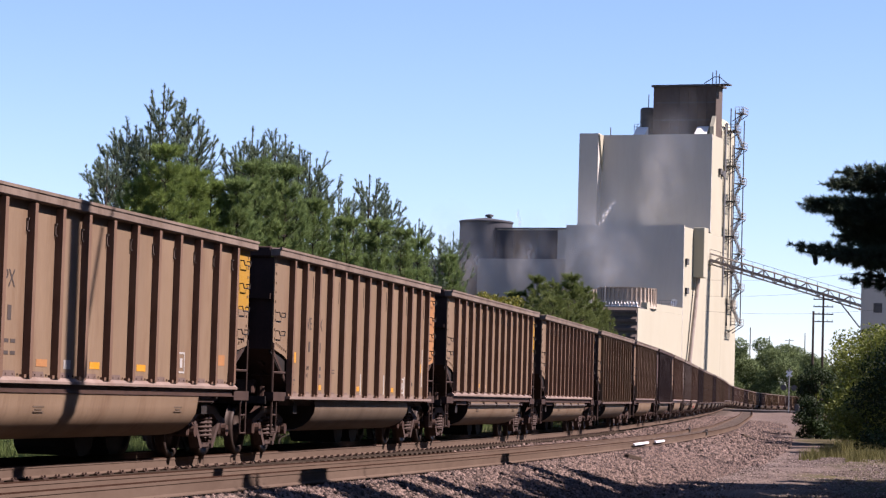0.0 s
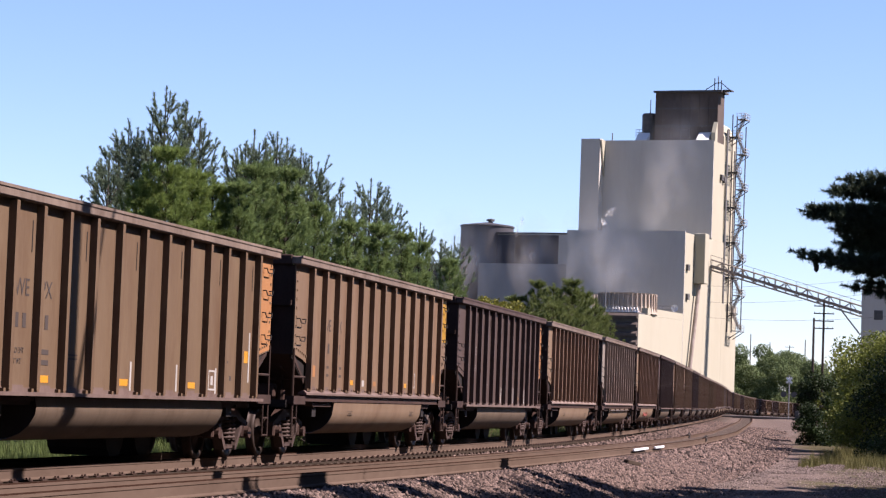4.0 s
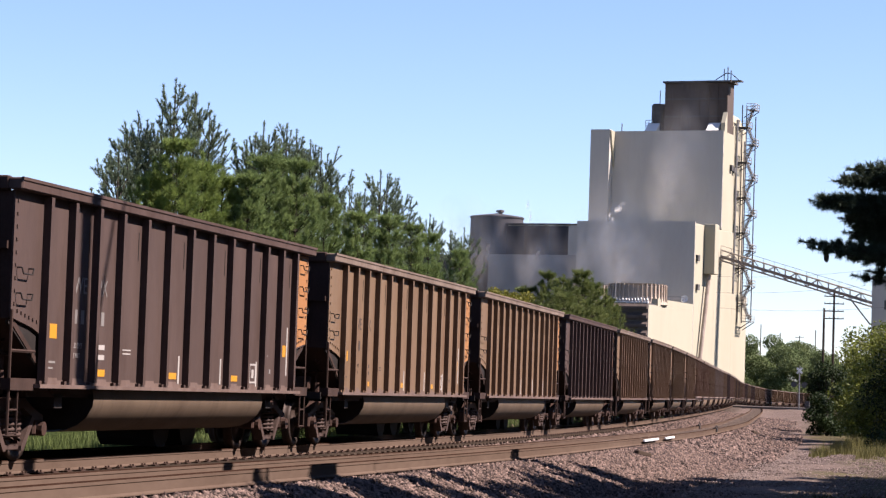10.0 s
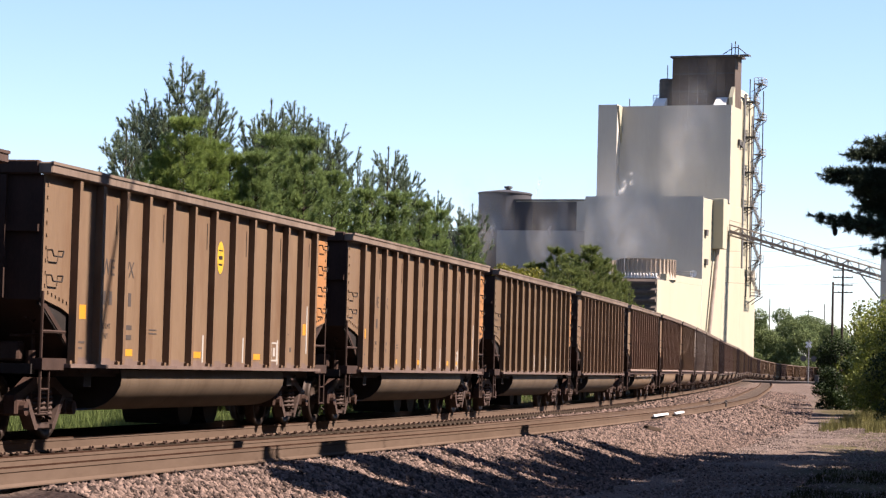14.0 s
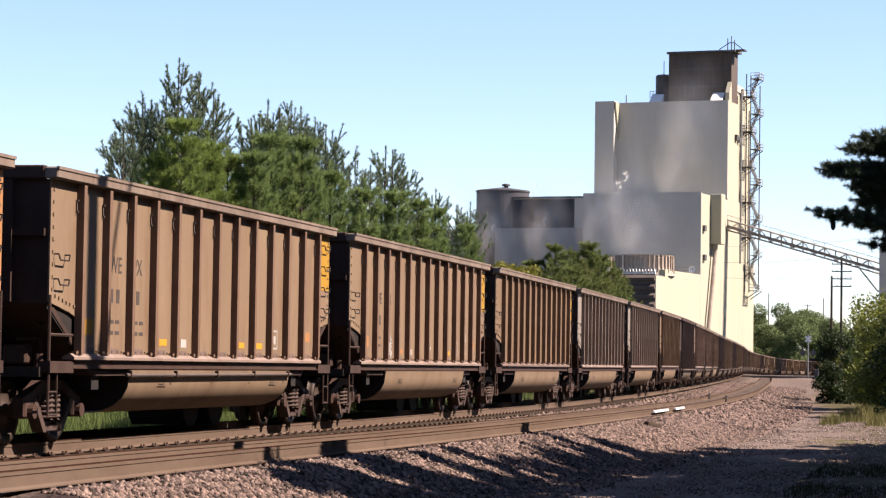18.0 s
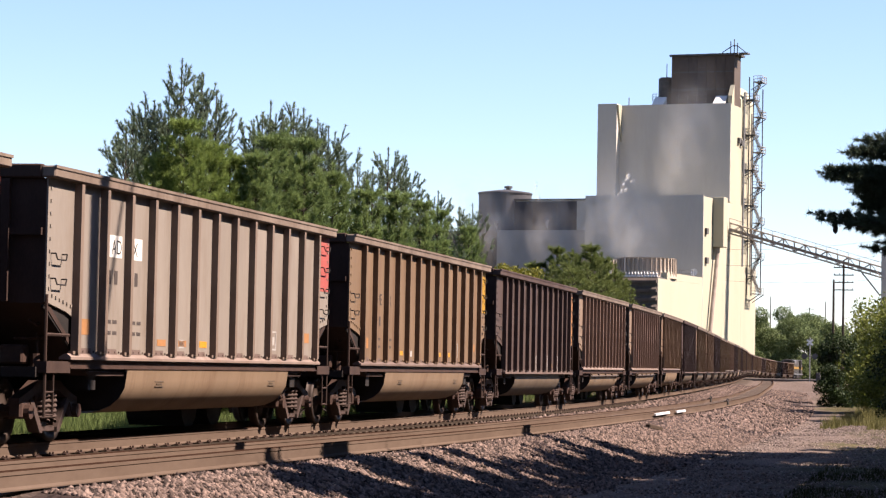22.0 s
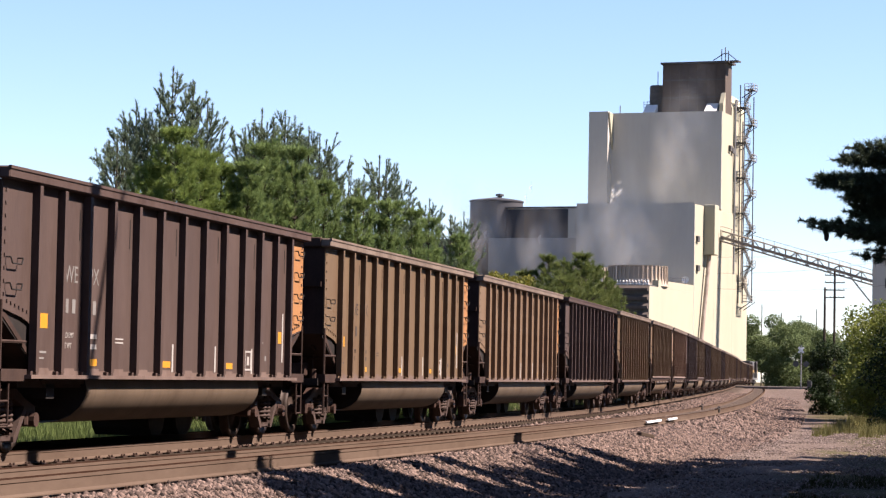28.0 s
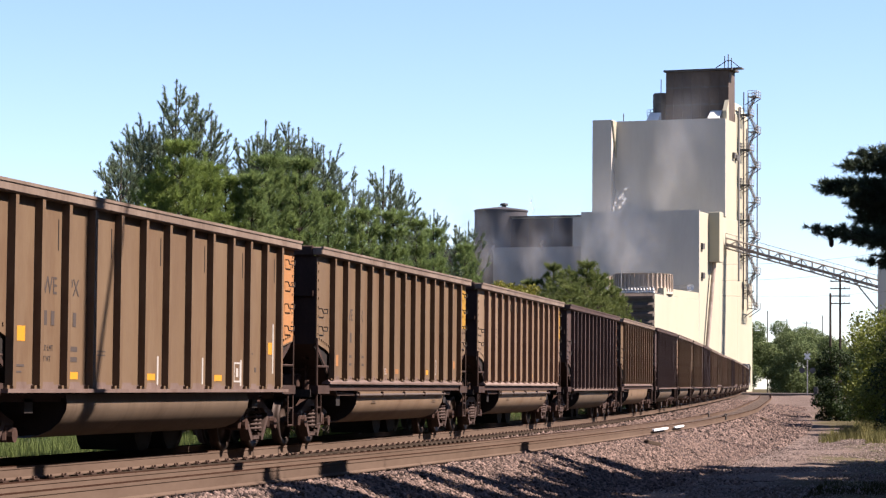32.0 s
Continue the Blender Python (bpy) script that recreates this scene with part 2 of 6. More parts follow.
# Very dark green: the shade under the trees is put into the blade colour.
GRASS_DARK = surface("shade_toned_grass_blades", (0.0136, 0.01759, 0.005653), (0.0408, 0.04222, 0.01357), scale=0.7, grain=5, bump=0, island=0.35, see_through=0.15)
LOCO_YELLOW = surface("locomotive_yellow_paint", (0.2, 0.105, 0.0078), (0.25, 0.135, 0.013), grain=6, rough=0.4)
LOCO_GREY = surface("locomotive_grey_paint", (0.065, 0.065, 0.065), (0.091, 0.091, 0.091), grain=6, rough=0.5)
LOCO_DARK = surface("grimy_locomotive_paint", (0.03, 0.028, 0.026), (0.055, 0.05, 0.046), grain=6, rough=0.6)
GLASS = bpy.data.materials.new("window_glass")
GLASS.use_nodes = True
_g = GLASS.node_tree.nodes["Principled BSDF"]
_g.inputs["Base Color"].default_value, _g.inputs["Roughness"].default_value = (0.03, 0.035, 0.04, 1), 0.06
WHITELAMP = bpy.data.materials.new("lit_headlamp")
WHITELAMP.use_nodes = True
_w = WHITELAMP.node_tree.nodes["Principled BSDF"]
_w.inputs["Emission Color"].default_value, _w.inputs["Emission Strength"].default_value = (1, 0.95, 0.85, 1), 3.0


def ground_material():
    """Gravel beside the line, brown ballast between the rails, dry grass and green further out, by distance from the
    line; near black on the shoulder for the shade between its stones.
    """
    m = bpy.data.materials.new("gravel_ballast_and_grass")
    m.use_nodes = True
    nt = m.node_tree
    out = nt.nodes["Principled BSDF"]
    out.inputs["Roughness"].default_value, out.inputs["Specular IOR Level"].default_value = 0.95, 0.05
    at = nt.nodes.new("ShaderNodeAttribute")
    at.attribute_name = "zone"
    sep = nt.nodes.new("ShaderNodeSeparateColor")
    nt.links.new(at.outputs["Color"], sep.inputs[0])
    co = nt.nodes.new("ShaderNodeTexCoord")

    def pair(a, b, scale, detail=6.0):
        n = node(nt, "ShaderNodeTexNoise", Scale=scale, Detail=detail, Roughness=0.7)
        nt.links.new(co.outputs["Object"], n.inputs["Vector"])
        r = node(nt, "ShaderNodeMapRange")
        r.inputs["From Min"].default_value, r.inputs["From Max"].default_value = 0.33, 0.67
        nt.links.new(n.outputs["Fac"], r.inputs["Value"])
        x = nt.nodes.new("ShaderNodeMix")
        x.data_type = "RGBA"
        x.inputs["A"].default_value, x.inputs["B"].default_value = (*a, 1), (*b, 1)
        nt.links.new(r.outputs["Result"], x.inputs["Factor"])
        return x.outputs["Result"]

    def blend(fac, a, b):
        x = nt.nodes.new("ShaderNodeMix")
        x.data_type = "RGBA"
        nt.links.new(fac, x.inputs["Factor"])
        nt.links.new(a, x.inputs["A"])
        nt.links.new(b, x.inputs["B"])
        return x.outputs["Result"]

    gravel = pair((0.062, 0.046, 0.037), (0.160, 0.120, 0.098), 11.0)
    ballast = pair((0.036, 0.027, 0.021), (0.085, 0.064, 0.049), 14.0)
    grass = pair((0.036, 0.032, 0.016), (0.088, 0.072, 0.037), 0.9)
    # Near-black base: shade in the gaps between shoulder stones, put into colour.
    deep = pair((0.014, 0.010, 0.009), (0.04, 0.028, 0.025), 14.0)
    last = blend(sep.outputs[0], gravel, ballast)
    last = blend(sep.outputs[1], last, grass)
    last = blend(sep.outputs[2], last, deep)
    broad = pair((0.75, 0.75, 0.75), (1.1, 1.1, 1.1), 0.25)
    mul = nt.nodes.new("ShaderNodeMix")
    mul.data_type, mul.blend_type = "RGBA", "MULTIPLY"
    mul.inputs["Factor"].default_value = 1.0
    nt.links.new(last, mul.inputs["A"])
    nt.links.new(broad, mul.inputs["B"])
    nt.links.new(mul.outputs["Result"], out.inputs["Base Color"])
    v = node(nt, "ShaderNodeTexVoronoi", Scale=15.0)
    nt.links.new(co.outputs["Object"], v.inputs["Vector"])
    b = node(nt, "ShaderNodeBump", Strength=0.7, Distance=0.05)
    nt.links.new(v.outputs["Distance"], b.inputs["Height"])
    nt.links.new(b.outputs["Normal"], out.inputs["Normal"])
    return m


# ---- mesh tools ----
class Geo:
    """Collects vertices and faces of one mesh."""

    def __init__(self):
        self.v, self.f = [], []

    def add(self, verts, faces, m=None):
        n = len(self.v)
        self.v += [tuple(m @ Vector(p)) for p in verts] if m else [tuple(p) for p in verts]
        self.f += [tuple(i + n for i in f) for f in faces]
        return self

    def box(self, x0, x1, y0, y1, z0, z1, m=None, c=0.0):
        """A box; c: width of the chamfer on its long upright and lying edges."""
        if c <= 0:
            v = [(x0, y0, z0), (x1, y0, z0), (x1, y1, z0), (x0, y1, z0), (x0, y0, z1), (x1, y0, z1), (x1, y1, z1), (x0, y1, z1)]
            return self.add(v, [(0, 3, 2, 1), (4, 5, 6, 7), (0, 1, 5, 4), (1, 2, 6, 5), (2, 3, 7, 6), (3, 0, 4, 7)], m)
        ring = [(x0 + c, y0), (x1 - c, y0), (x1, y0 + c), (x1, y1 - c), (x1 - c, y1), (x0 + c, y1), (x0, y1 - c), (x0, y0 + c)]
        inner = [(min(max(x, x0 + c), x1 - c), min(max(y, y0 + c), y1 - c)) for x, y in ring]
        v = [(x, y, z0) for x, y in inner] + [(x, y, z0 + c) for x, y in ring] + [(x, y, z1 - c) for x, y in ring] + [(x, y, z1) for x, y in inner]
        f = [tuple(range(7, -1, -1)), tuple(range(24, 32))]
        for k in range(3):
            f += [(8 * k + i, 8 * k + (i + 1) % 8, 8 * k + 8 + (i + 1) % 8, 8 * k + 8 + i) for i in range(8)]
        return self.add(v, f, m)

    def rod(self, p, q, r, n=6, r2=None, caps=True):
        p, q = Vector(p), Vector(q)
        d = (q - p).normalized()
        a = d.orthogonal().normalized()
        b = d.cross(a)
        r2 = r if r2 is None else r2
        ring = [math.cos(2 * math.pi * i / n) * a + math.sin(2 * math.pi * i / n) * b for i in range(n)]
        v = [p + r * u for u in ring] + [q + r2 * u for u in ring]
        f = [(i, (i + 1) % n, n + (i + 1) % n, n + i) for i in range(n)]
        if caps:
            f += [tuple(range(n - 1, -1, -1)), tuple(range(n, 2 * n))]
        return self.add(v, f)

    def path(self, pts, r, n=6):
        for p, q in zip(pts[:-1], pts[1:]):
            self.rod(p, q, r, n)
        return self

    def tube(self, pts, r, n=5):
        """One unbroken tube along a run of points."""
        k, pts = len(self.v), [Vector(p) for p in pts]
        for i, p in enumerate(pts):
            d = (pts[min(i + 1, len(pts) - 1)] - pts[max(i - 1, 0)]).normalized()
            a = d.cross(Vector((0, 0, 1))).normalized()
            b = d.cross(a)
            self.v += [tuple(p + r * (math.cos(6.2832 * j / n) * a + math.sin(6.2832 * j / n) * b)) for j in range(n)]
        for i in range(len(pts) - 1):
            self.f += [(k + i * n + j, k + i * n + (j + 1) % n, k + (i + 1) * n + (j + 1) % n, k + (i + 1) * n + j) for j in range(n)]
        return self

    def prism(self, outline, axis, lo, hi, m=None):
        """An outline in the two other axes (in order x, y, z), drawn from lo to hi along axis."""
        def put(p, t):
            q = list(p)
            q.insert(axis, t)
            return tuple(q)
        n = len(outline)
        v = [put(p, lo) for p in outline] + [put(p, hi) for p in outline]
        f = [(i, (i + 1) % n, n + (i + 1) % n, n + i) for i in range(n)] + [tuple(range(n - 1, -1, -1)), tuple(range(n, 2 * n))]
        return self.add(v, f, m)

    def turned(self, profile, n=16, m=None, closed=False):
        """A profile of (radius, height) turned about z."""
        k = len(profile)
        v = [(r * math.cos(2 * math.pi * i / n), r * math.sin(2 * math.pi * i / n), z) for i in range(n) for r, z in profile]
        f = [(i * k + j, ((i + 1) % n) * k + j, ((i + 1) % n) * k + j + 1, i * k + j + 1) for i in range(n) for j in range(k - 1)]
        if closed:
            f += [tuple(i * k + k - 1 for i in range(n)), tuple(i * k for i in range(n - 1, -1, -1))]
        return self.add(v, f, m)

    def mesh(self, name, material, smooth=False):
        me = bpy.data.meshes.new(name)
        me.from_pydata(self.v, [], self.f)
        me.materials.append(material)
        bm = bmesh.new()
        bm.from_mesh(me)
        bmesh.ops.recalc_face_normals(bm, faces=bm.faces)
        bm.to_mesh(me)
        bm.free()
        if smooth:
            me.shade_smooth()
        return me


def raw_mesh(name, verts, faces, material):
    """A mesh straight from arrays (triangles or quads)."""
    me = bpy.data.meshes.new(name)
    k = faces.shape[1]
    me.vertices.add(len(verts))
    me.vertices.foreach_set("co", np.asarray(verts, dtype=np.float32).ravel())
    me.loops.add(faces.size)
    me.loops.foreach_set("vertex_index", np.asarray(faces, dtype=np.int32).ravel())
    me.polygons.add(len(faces))
    me.polygons.foreach_set("loop_start", np.arange(0, faces.size, k, dtype=np.int32))
    me.update(calc_edges=True)
    me.materials.append(material)
    return me


def part(name, geo, material, parent, label="", at=None, smooth=False):
    """Links a mesh as one part under a thing or a part."""
    me = geo if isinstance(geo, bpy.types.Mesh) else geo.mesh(name, material, smooth)
    ob = new(name, me)
    ob.parent = parent
    if at is not None:
        ob.matrix_basis = at
    return tagged(ob, label)


def thing(name, label, category, at=None, group="", kind=""):
    ob = new(name)
    ob.empty_display_size = 0.3
    if at is not None:
        ob.matrix_basis = at
    return tagged(ob, label, category, group, kind)


# ---- the line: a long left-hand curve that swings right again beyond the road crossing ----
HEADINGS = [(-620, 1.83), (-40, 1.83), (0, 0.0), (40, -1.83), (80, -3.42), (120, -4.08), (200, -4.0), (240, -4.24), (280, -4.55), (320, -4.52),
            (360, -3.97), (400, -2.9), (440, -1.45), (480, 0.19), (540, 1.9), (700, 4.5), (1000, 6.0), (1400, 6.0)]
LEVELS = [(-620, -0.17), (0, -0.18), (40, -0.17), (80, -0.09), (160, -0.03), (240, 0.12), (320, 0.30), (360, 0.34), (400, 0.30), (440, 0.12),
          (480, -0.15), (540, -0.35), (1400, -0.35)]
STEP = 2.0
S = np.arange(-620.0, 1400.0 + STEP, STEP)
PSI = np.radians(np.interp(S, *zip(*HEADINGS)))
LX = np.concatenate([[0], np.cumsum((np.sin(PSI)[1:] + np.sin(PSI)[:-1]) * STEP / 2)])
LY = np.concatenate([[0], np.cumsum((np.cos(PSI)[1:] + np.cos(PSI)[:-1]) * STEP / 2)])
LX += -13.57 - np.interp(0, S, LX)
LY += 46.20 - np.interp(0, S, LY)
LZ = np.interp(S, *zip(*LEVELS))


def line(s, off=0.0, h=0.0):
    """The place at s metres along the train's track, off metres to its right, h above its rails."""
    a = float(np.interp(s, S, PSI))
    return Vector((float(np.interp(s, S, LX)) + off * math.cos(a), float(np.interp(s, S, LY)) - off * math.sin(a), float(np.interp(s, S, LZ)) + h))


# ---- ground: one sheet, with the two ballast beds raised on it ----
SECOND = 4.35
DROP = [(-120, 0.0), (-20, -0.03), (-3, -0.08), (8, -0.10), (25, -0.13), (55, -0.20), (100, -0.34), (200, -0.40), (330, -0.36)]


def drop(s):
    """How far the near track lies below its usual level."""
    return float(np.interp(s, *zip(*DROP)))


def ground_level(y):
    return float(np.interp(y, [-700, 60, 150, 340, 420, 560, 5000], [-0.82, -0.82, -0.75, 0.0, 0.05, -0.5, -1.0]))


def bed_height(o, y):
    """Height of the ground at o metres to the right of the train's track."""
    base, rail = ground_level(y), float(np.interp(y, LY, LZ))
    top1, top2 = rail - 0.25, rail + 0.02 + drop(y - 46.2)
    pts = [(-1600, base - 1.0), (-60, base + 0.15), (-8, base + 0.2), (-4.6, base + 0.12), (-3.4, min(base, top1 - 0.5)), (-2.0, top1), (1.9, top1),
           (2.5, top2 - 0.06), (2.9, top2), (4.95, top2), (5.2, top2 - 0.04), (5.6, top2 - 0.06), (7.3, min(base, top2 - 0.05)), (9.5, base), (40, base), (1600, base - 0.5)]
    return float(np.interp(o, *zip(*pts)))


def build_ground():
    ys = np.concatenate([np.arange(-700, 0, 50), np.arange(0, 20, 4), np.arange(20, 70, 0.5), np.arange(70, 130, 1.0), np.arange(130, 320, 2), np.arange(320, 560, 5), np.arange(560, 1400, 40), np.arange(1400, 5001, 400)])
    os_ = np.concatenate([[-4000, -1600, -600, -250, -120, -60, -30, -15, -8, -6, -4.6, -3.9], np.arange(-3.4, 10, 0.2), np.arange(10, 16, 0.4), [17, 19, 22, 26, 32, 40, 60, 100, 200, 500, 1600, 4000]])
    rg = random.Random(3)
    v, zone = [], []
    for y in ys:
        yc = min(max(y, LY[0]), LY[-1])
        xc = float(np.interp(yc, LY, LX))
        for o in os_:
            z = bed_height(o, y)
            if 20 < y < 130 and -3.5 < o < 20:
                z += 0.035 * noise.noise(Vector((o * 1.7, y * 1.1, 0))) + 0.05 * noise.noise(Vector((o * 0.45, y * 0.3, 7)))
            if 120 < y < 330 and o > 6.6:
                fade = min((y - 120) / 40, (330 - y) / 60, (o - 6.6) / 1.5, 1)
                z += fade * (0.16 * noise.noise(Vector((o * 0.10, y * 0.075, 2))) + 0.17 * math.sin(y * 0.17 + o * 0.4))
            v.append((xc + o, y, z))
            n = noise.noise(Vector((o * 0.25, y * 0.12, 3)))
            bed = 0.9 if 3.75 < o < 5.05 else min(max((2.6 - o) * 2.0, 0), 1) * 0.9
            right_edge = 10.2 + 1.4 * n + np.interp(y, [0, 60, 100, 150, 400], [0, 0, -1.0, -2.5, 3.0])
            green = max(min(max((o - right_edge) / 1.2, 0), 1), min(max((-4.2 - o) / 0.8, 0), 1))
            # Strip of the shoulder that takes the painted gap shade.
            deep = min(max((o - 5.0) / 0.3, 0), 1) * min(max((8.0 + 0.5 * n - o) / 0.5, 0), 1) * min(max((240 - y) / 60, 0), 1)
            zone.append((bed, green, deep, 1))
    nc = len(os_)
    f = np.array([(i * nc + j, i * nc + j + 1, (i + 1) * nc + j + 1, (i + 1) * nc + j) for i in range(len(ys) - 1) for j in range(nc - 1)])
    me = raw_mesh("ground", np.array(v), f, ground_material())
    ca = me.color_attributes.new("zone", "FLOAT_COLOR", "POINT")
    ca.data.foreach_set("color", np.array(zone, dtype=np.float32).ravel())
    me.shade_smooth()
    ob = tagged(new("ground", me), "brownish grey gravel and ballast with dry grass verges", "ground", kind="structure")
    return ob


ground = build_ground()

RAIL_SHAPE = [(-0.075, -0.185), (0.075, -0.185), (0.075, -0.172), (0.030, -0.15), (0.028, -0.05), (0.037, -0.040), (0.037, -0.006), (0.030, 0.0),
              (-0.030, 0.0), (-0.037, -0.006), (-0.037, -0.040), (-0.028, -0.05), (-0.030, -0.15), (-0.075, -0.172)]


def rail_geo(off, up, s0, s1, step, outline, fall=False):
    g = Geo()
    stations = np.arange(s0, s1 + 0.1, step)
    n = len(outline)
    for s in stations:
        for a, b in outline:
            g.v.append(tuple(line(s, off + a, up + b + (drop(s) if fall else 0.0))))
    for i in range(len(stations) - 1):
        g.f += [(i * n + j, i * n + (j + 1) % n, (i + 1) * n + (j + 1) % n, (i + 1) * n + j) for j in range(n)]
    return g


def build_track(name, label, offs, ups, first, last, fall=False):
    t = thing(name, label, "railway track", kind="structure")
    for off, up in zip(offs, ups):
        part("rail", rail_geo(off, up, first, last, 6, RAIL_SHAPE, fall), RAILSIDE, t, "rust-brown steel rail")
        part("rail_head", rail_geo(off, up + 0.003, first, last, 6, [(-0.036, -0.010), (0.036, -0.010), (0.038, -0.006), (0.031, 0.002), (-0.031, 0.002), (-0.038, -0.006)], fall), RAILTOP, t, "dark worn rail head")
    return t


track_far = build_track("track_1", "curving railway track carrying the coal train", (-0.755, 0.755), (0.05, 0.05), -600, 900)
track_near = build_track("track_2", "empty rust-brown railway track beside the train", (SECOND - 0.72, SECOND + 0.75), (0.155, 0.205), -120, 330, True)


# ties under both tracks where they come near, with their plates
def build_ties(track, off, up, s0, s1, fall=False):
    g = Geo().box(-1.3, 1.3, -0.11, 0.11, -0.17, 0.0, c=0.015)
    tie = g.mesh("tie", TIE)
    gp = Geo()
    gp.box(-0.14, 0.14, -0.10, 0.10, 0.0, 0.014)
    for x in (-0.10, 0.10):
        gp.rod((x, -0.06, 0.01), (x, -0.06, 0.05), 0.016, 5)
        gp.rod((x, 0.06, 0.01), (x, 0.06, 0.05), 0.016, 5)
    tie_plate = gp.mesh("tie_plate", CAST)
    s = s0
    while s < s1:
        a = float(np.interp(s, S, PSI))
        t = part("tie", tie, None, track, at=Matrix.Translation(line(s, off, up + (drop(s) if fall else 0.0))) @ Matrix.Rotation(-a, 4, "Z"))
        for x in (-0.755, 0.755):
            part("tie_plate", tie_plate, None, t, at=pose(x, 0, 0.001))
        s += 0.56


build_ties(track_far, 0.0, -0.148, -22, 60)
build_ties(track_near, SECOND, -0.028, -22, 70, True)


def scatter_stones(name, label, count, o_range, y_range, size, seed, material, near=1.0):
    """Loose broken stone lying on the ground sheet."""
    rg = np.random.RandomState(seed)
    u = rg.uniform(0, 1, count) ** near
    y = y_range[0] + (y_range[1] - y_range[0]) * u
    o = rg.uniform(o_range[0], o_range[1], count)
    x = np.interp(y, LY, LX) + o
    z = np.array([bed_height(a, b) for a, b in zip(o, y)])
    r = size * np.clip(rg.lognormal(0, 0.38, count), 0.5, 1.9)
    base = np.array([(1, 0, 0), (-1, 0, 0), (0, 1, 0), (0, -1, 0), (0, 0, 0.75), (0, 0, -0.75)], dtype=float)
    v = base[None] * r[:, None, None] * rg.uniform(0.55, 1.35, (count, 6, 1)) + rg.normal(0, 0.22, (count, 6, 3)) * r[:, None, None]
    a = rg.uniform(0, 6.28, count)
    c, s = np.cos(a)[:, None], np.sin(a)[:, None]
    v = np.stack([v[..., 0] * c - v[..., 1] * s, v[..., 0] * s + v[..., 1] * c, v[..., 2]], -1)
    v += np.stack([x, y, z + 0.25 * r], -1)[:, None, :]
    tri = np.array([(0, 2, 4), (2, 1, 4), (1, 3, 4), (3, 0, 4), (2, 0, 5), (1, 2, 5), (3, 1, 5), (0, 3, 5)])
    f = (tri[None] + 6 * np.arange(count)[:, None, None]).reshape(-1, 3)
    return tagged(new(name, raw_mesh(name, v.reshape(-1, 3), f, material)), label, "gravel", kind="stuff")


STONE_FINE = surface("pale_pinkish_gravel", (0.075, 0.057, 0.049), (0.19, 0.148, 0.128), scale=6, grain=60, island=0.6, rough=0.9)
STONE_RUST = surface("rust_brown_stone", (0.03, 0.018, 0.011), (0.095, 0.056, 0.034), scale=6, grain=60, island=0.7, rough=0.9)
STONE_BROWN = surface("brown_ballast_stone", (0.03, 0.022, 0.017), (0.085, 0.064, 0.049), scale=6, grain=60, island=0.5, rough=0.9)
scatter_stones("ballast", "pinkish grey broken ballast stones on the shoulder", 112000, (5.26, 8.1), (22, 75), 0.0265, 1, STONE, 1.35)
scatter_stones("ballast", "grey ballast stones along the shoulder further off", 26000, (5.35, 8.4), (75, 220), 0.045, 5, STONE, 1.5)
scatter_stones("ballast", "brown dusty ballast between the two tracks", 36000, (1.42, 3.5), (20, 85), 0.028, 2, STONE_BROWN, 1.35)
scatter_stones("ballast", "grey ballast between the two tracks further off", 22000, (0.95, 3.45), (62, 260), 0.045, 6, STONE, 1.4)
g = Geo()
rg_a = random.Random(6)
for k in range(112):
    q = -20.0 + 0.25 * k + rg_a.uniform(-0.07, 0.07)
    f_ = drop(q)
    o_, w_, z_ = 2.62 + rg_a.uniform(-0.05, 0.05), rg_a.uniform(0.08, 0.14), rg_a.uniform(0.005, 0.032)
    g.path([tuple(line(q - w_, o_, f_ - 0.05)), tuple(line(q - w_ * 0.6, o_, f_ + z_ - 0.02)), tuple(line(q + w_ * 0.2, o_ + 0.03, f_ + z_)), tuple(line(q + w_, o_ + 0.05, f_ - 0.05))], 0.011, 5)
tagged(new("rail_anchors", g.mesh("rail_anchors", STONE_RUST)), "row of rusty bent anchors along the ballast crest", "rail anchors", kind="stuff")
scatter_stones("gravel", "grey-brown loose gravel beside the line", 40000, (7.9, 14.5), (34, 95), 0.018, 3, STONE_FINE, 1.3)


# ---- the coal train ----
CAR = 16.18
FADED_RED = surface("faded_red_spray_paint", (0.17, 0.05, 0.04), (0.25, 0.075, 0.058), grain=20, bump=0)
RIB_A = [-6.19, -5.26, -4.27, -3.27, -2.18, -1.09, 0.0, 1.09, 2.18, 3.27, 4.27, 5.26, 6.19]
RIB_B = [-6.24 + 1.04 * i for i in range(13)]
HALF = 7.27


def cached(store, key, make):
    if key not in store:
        store[key] = make()
    return store[key]


MESHES = {}


def side_sheet(material, low):
    g = Geo()
    out = [(-HALF, 2.0), (-6.5, 1.88), (-6.2, 1.80), (-6.14, low), (6.14, low), (6.2, 1.80), (6.5, 1.88), (HALF, 2.0), (HALF, 3.70), (-HALF, 3.70)]
    g.prism(out, 0, 1.465, 1.49)
    for k in range(9):
        for y in (0.1 - HALF, HALF - 0.1):
            g.box(1.49, 1.505, y - 0.022, y + 0.022, 2.16 + 0.17 * k, 2.20 + 0.17 * k)
    for k in range(6):
        for e in (-1, 1):
            y, z = e * (6.35 + 0.14 * k), 1.95 + 0.025 * k
            g.box(1.49, 1.508, y - 0.025, y + 0.025, z, z + 0.035)
    return g.mesh("side_sheet", material)


def rib_shape(g, low, y):
    g.box(1.488, 1.60, y - 0.055, y + 0.055, low + 0.06, 3.66)
    g.box(1.488, 1.56, y - 0.14, y + 0.14, low + 0.027, low + 0.075)
    return g


def car_rib(material, low):
    return rib_shape(Geo(), low, 0.0).mesh("rib", material)


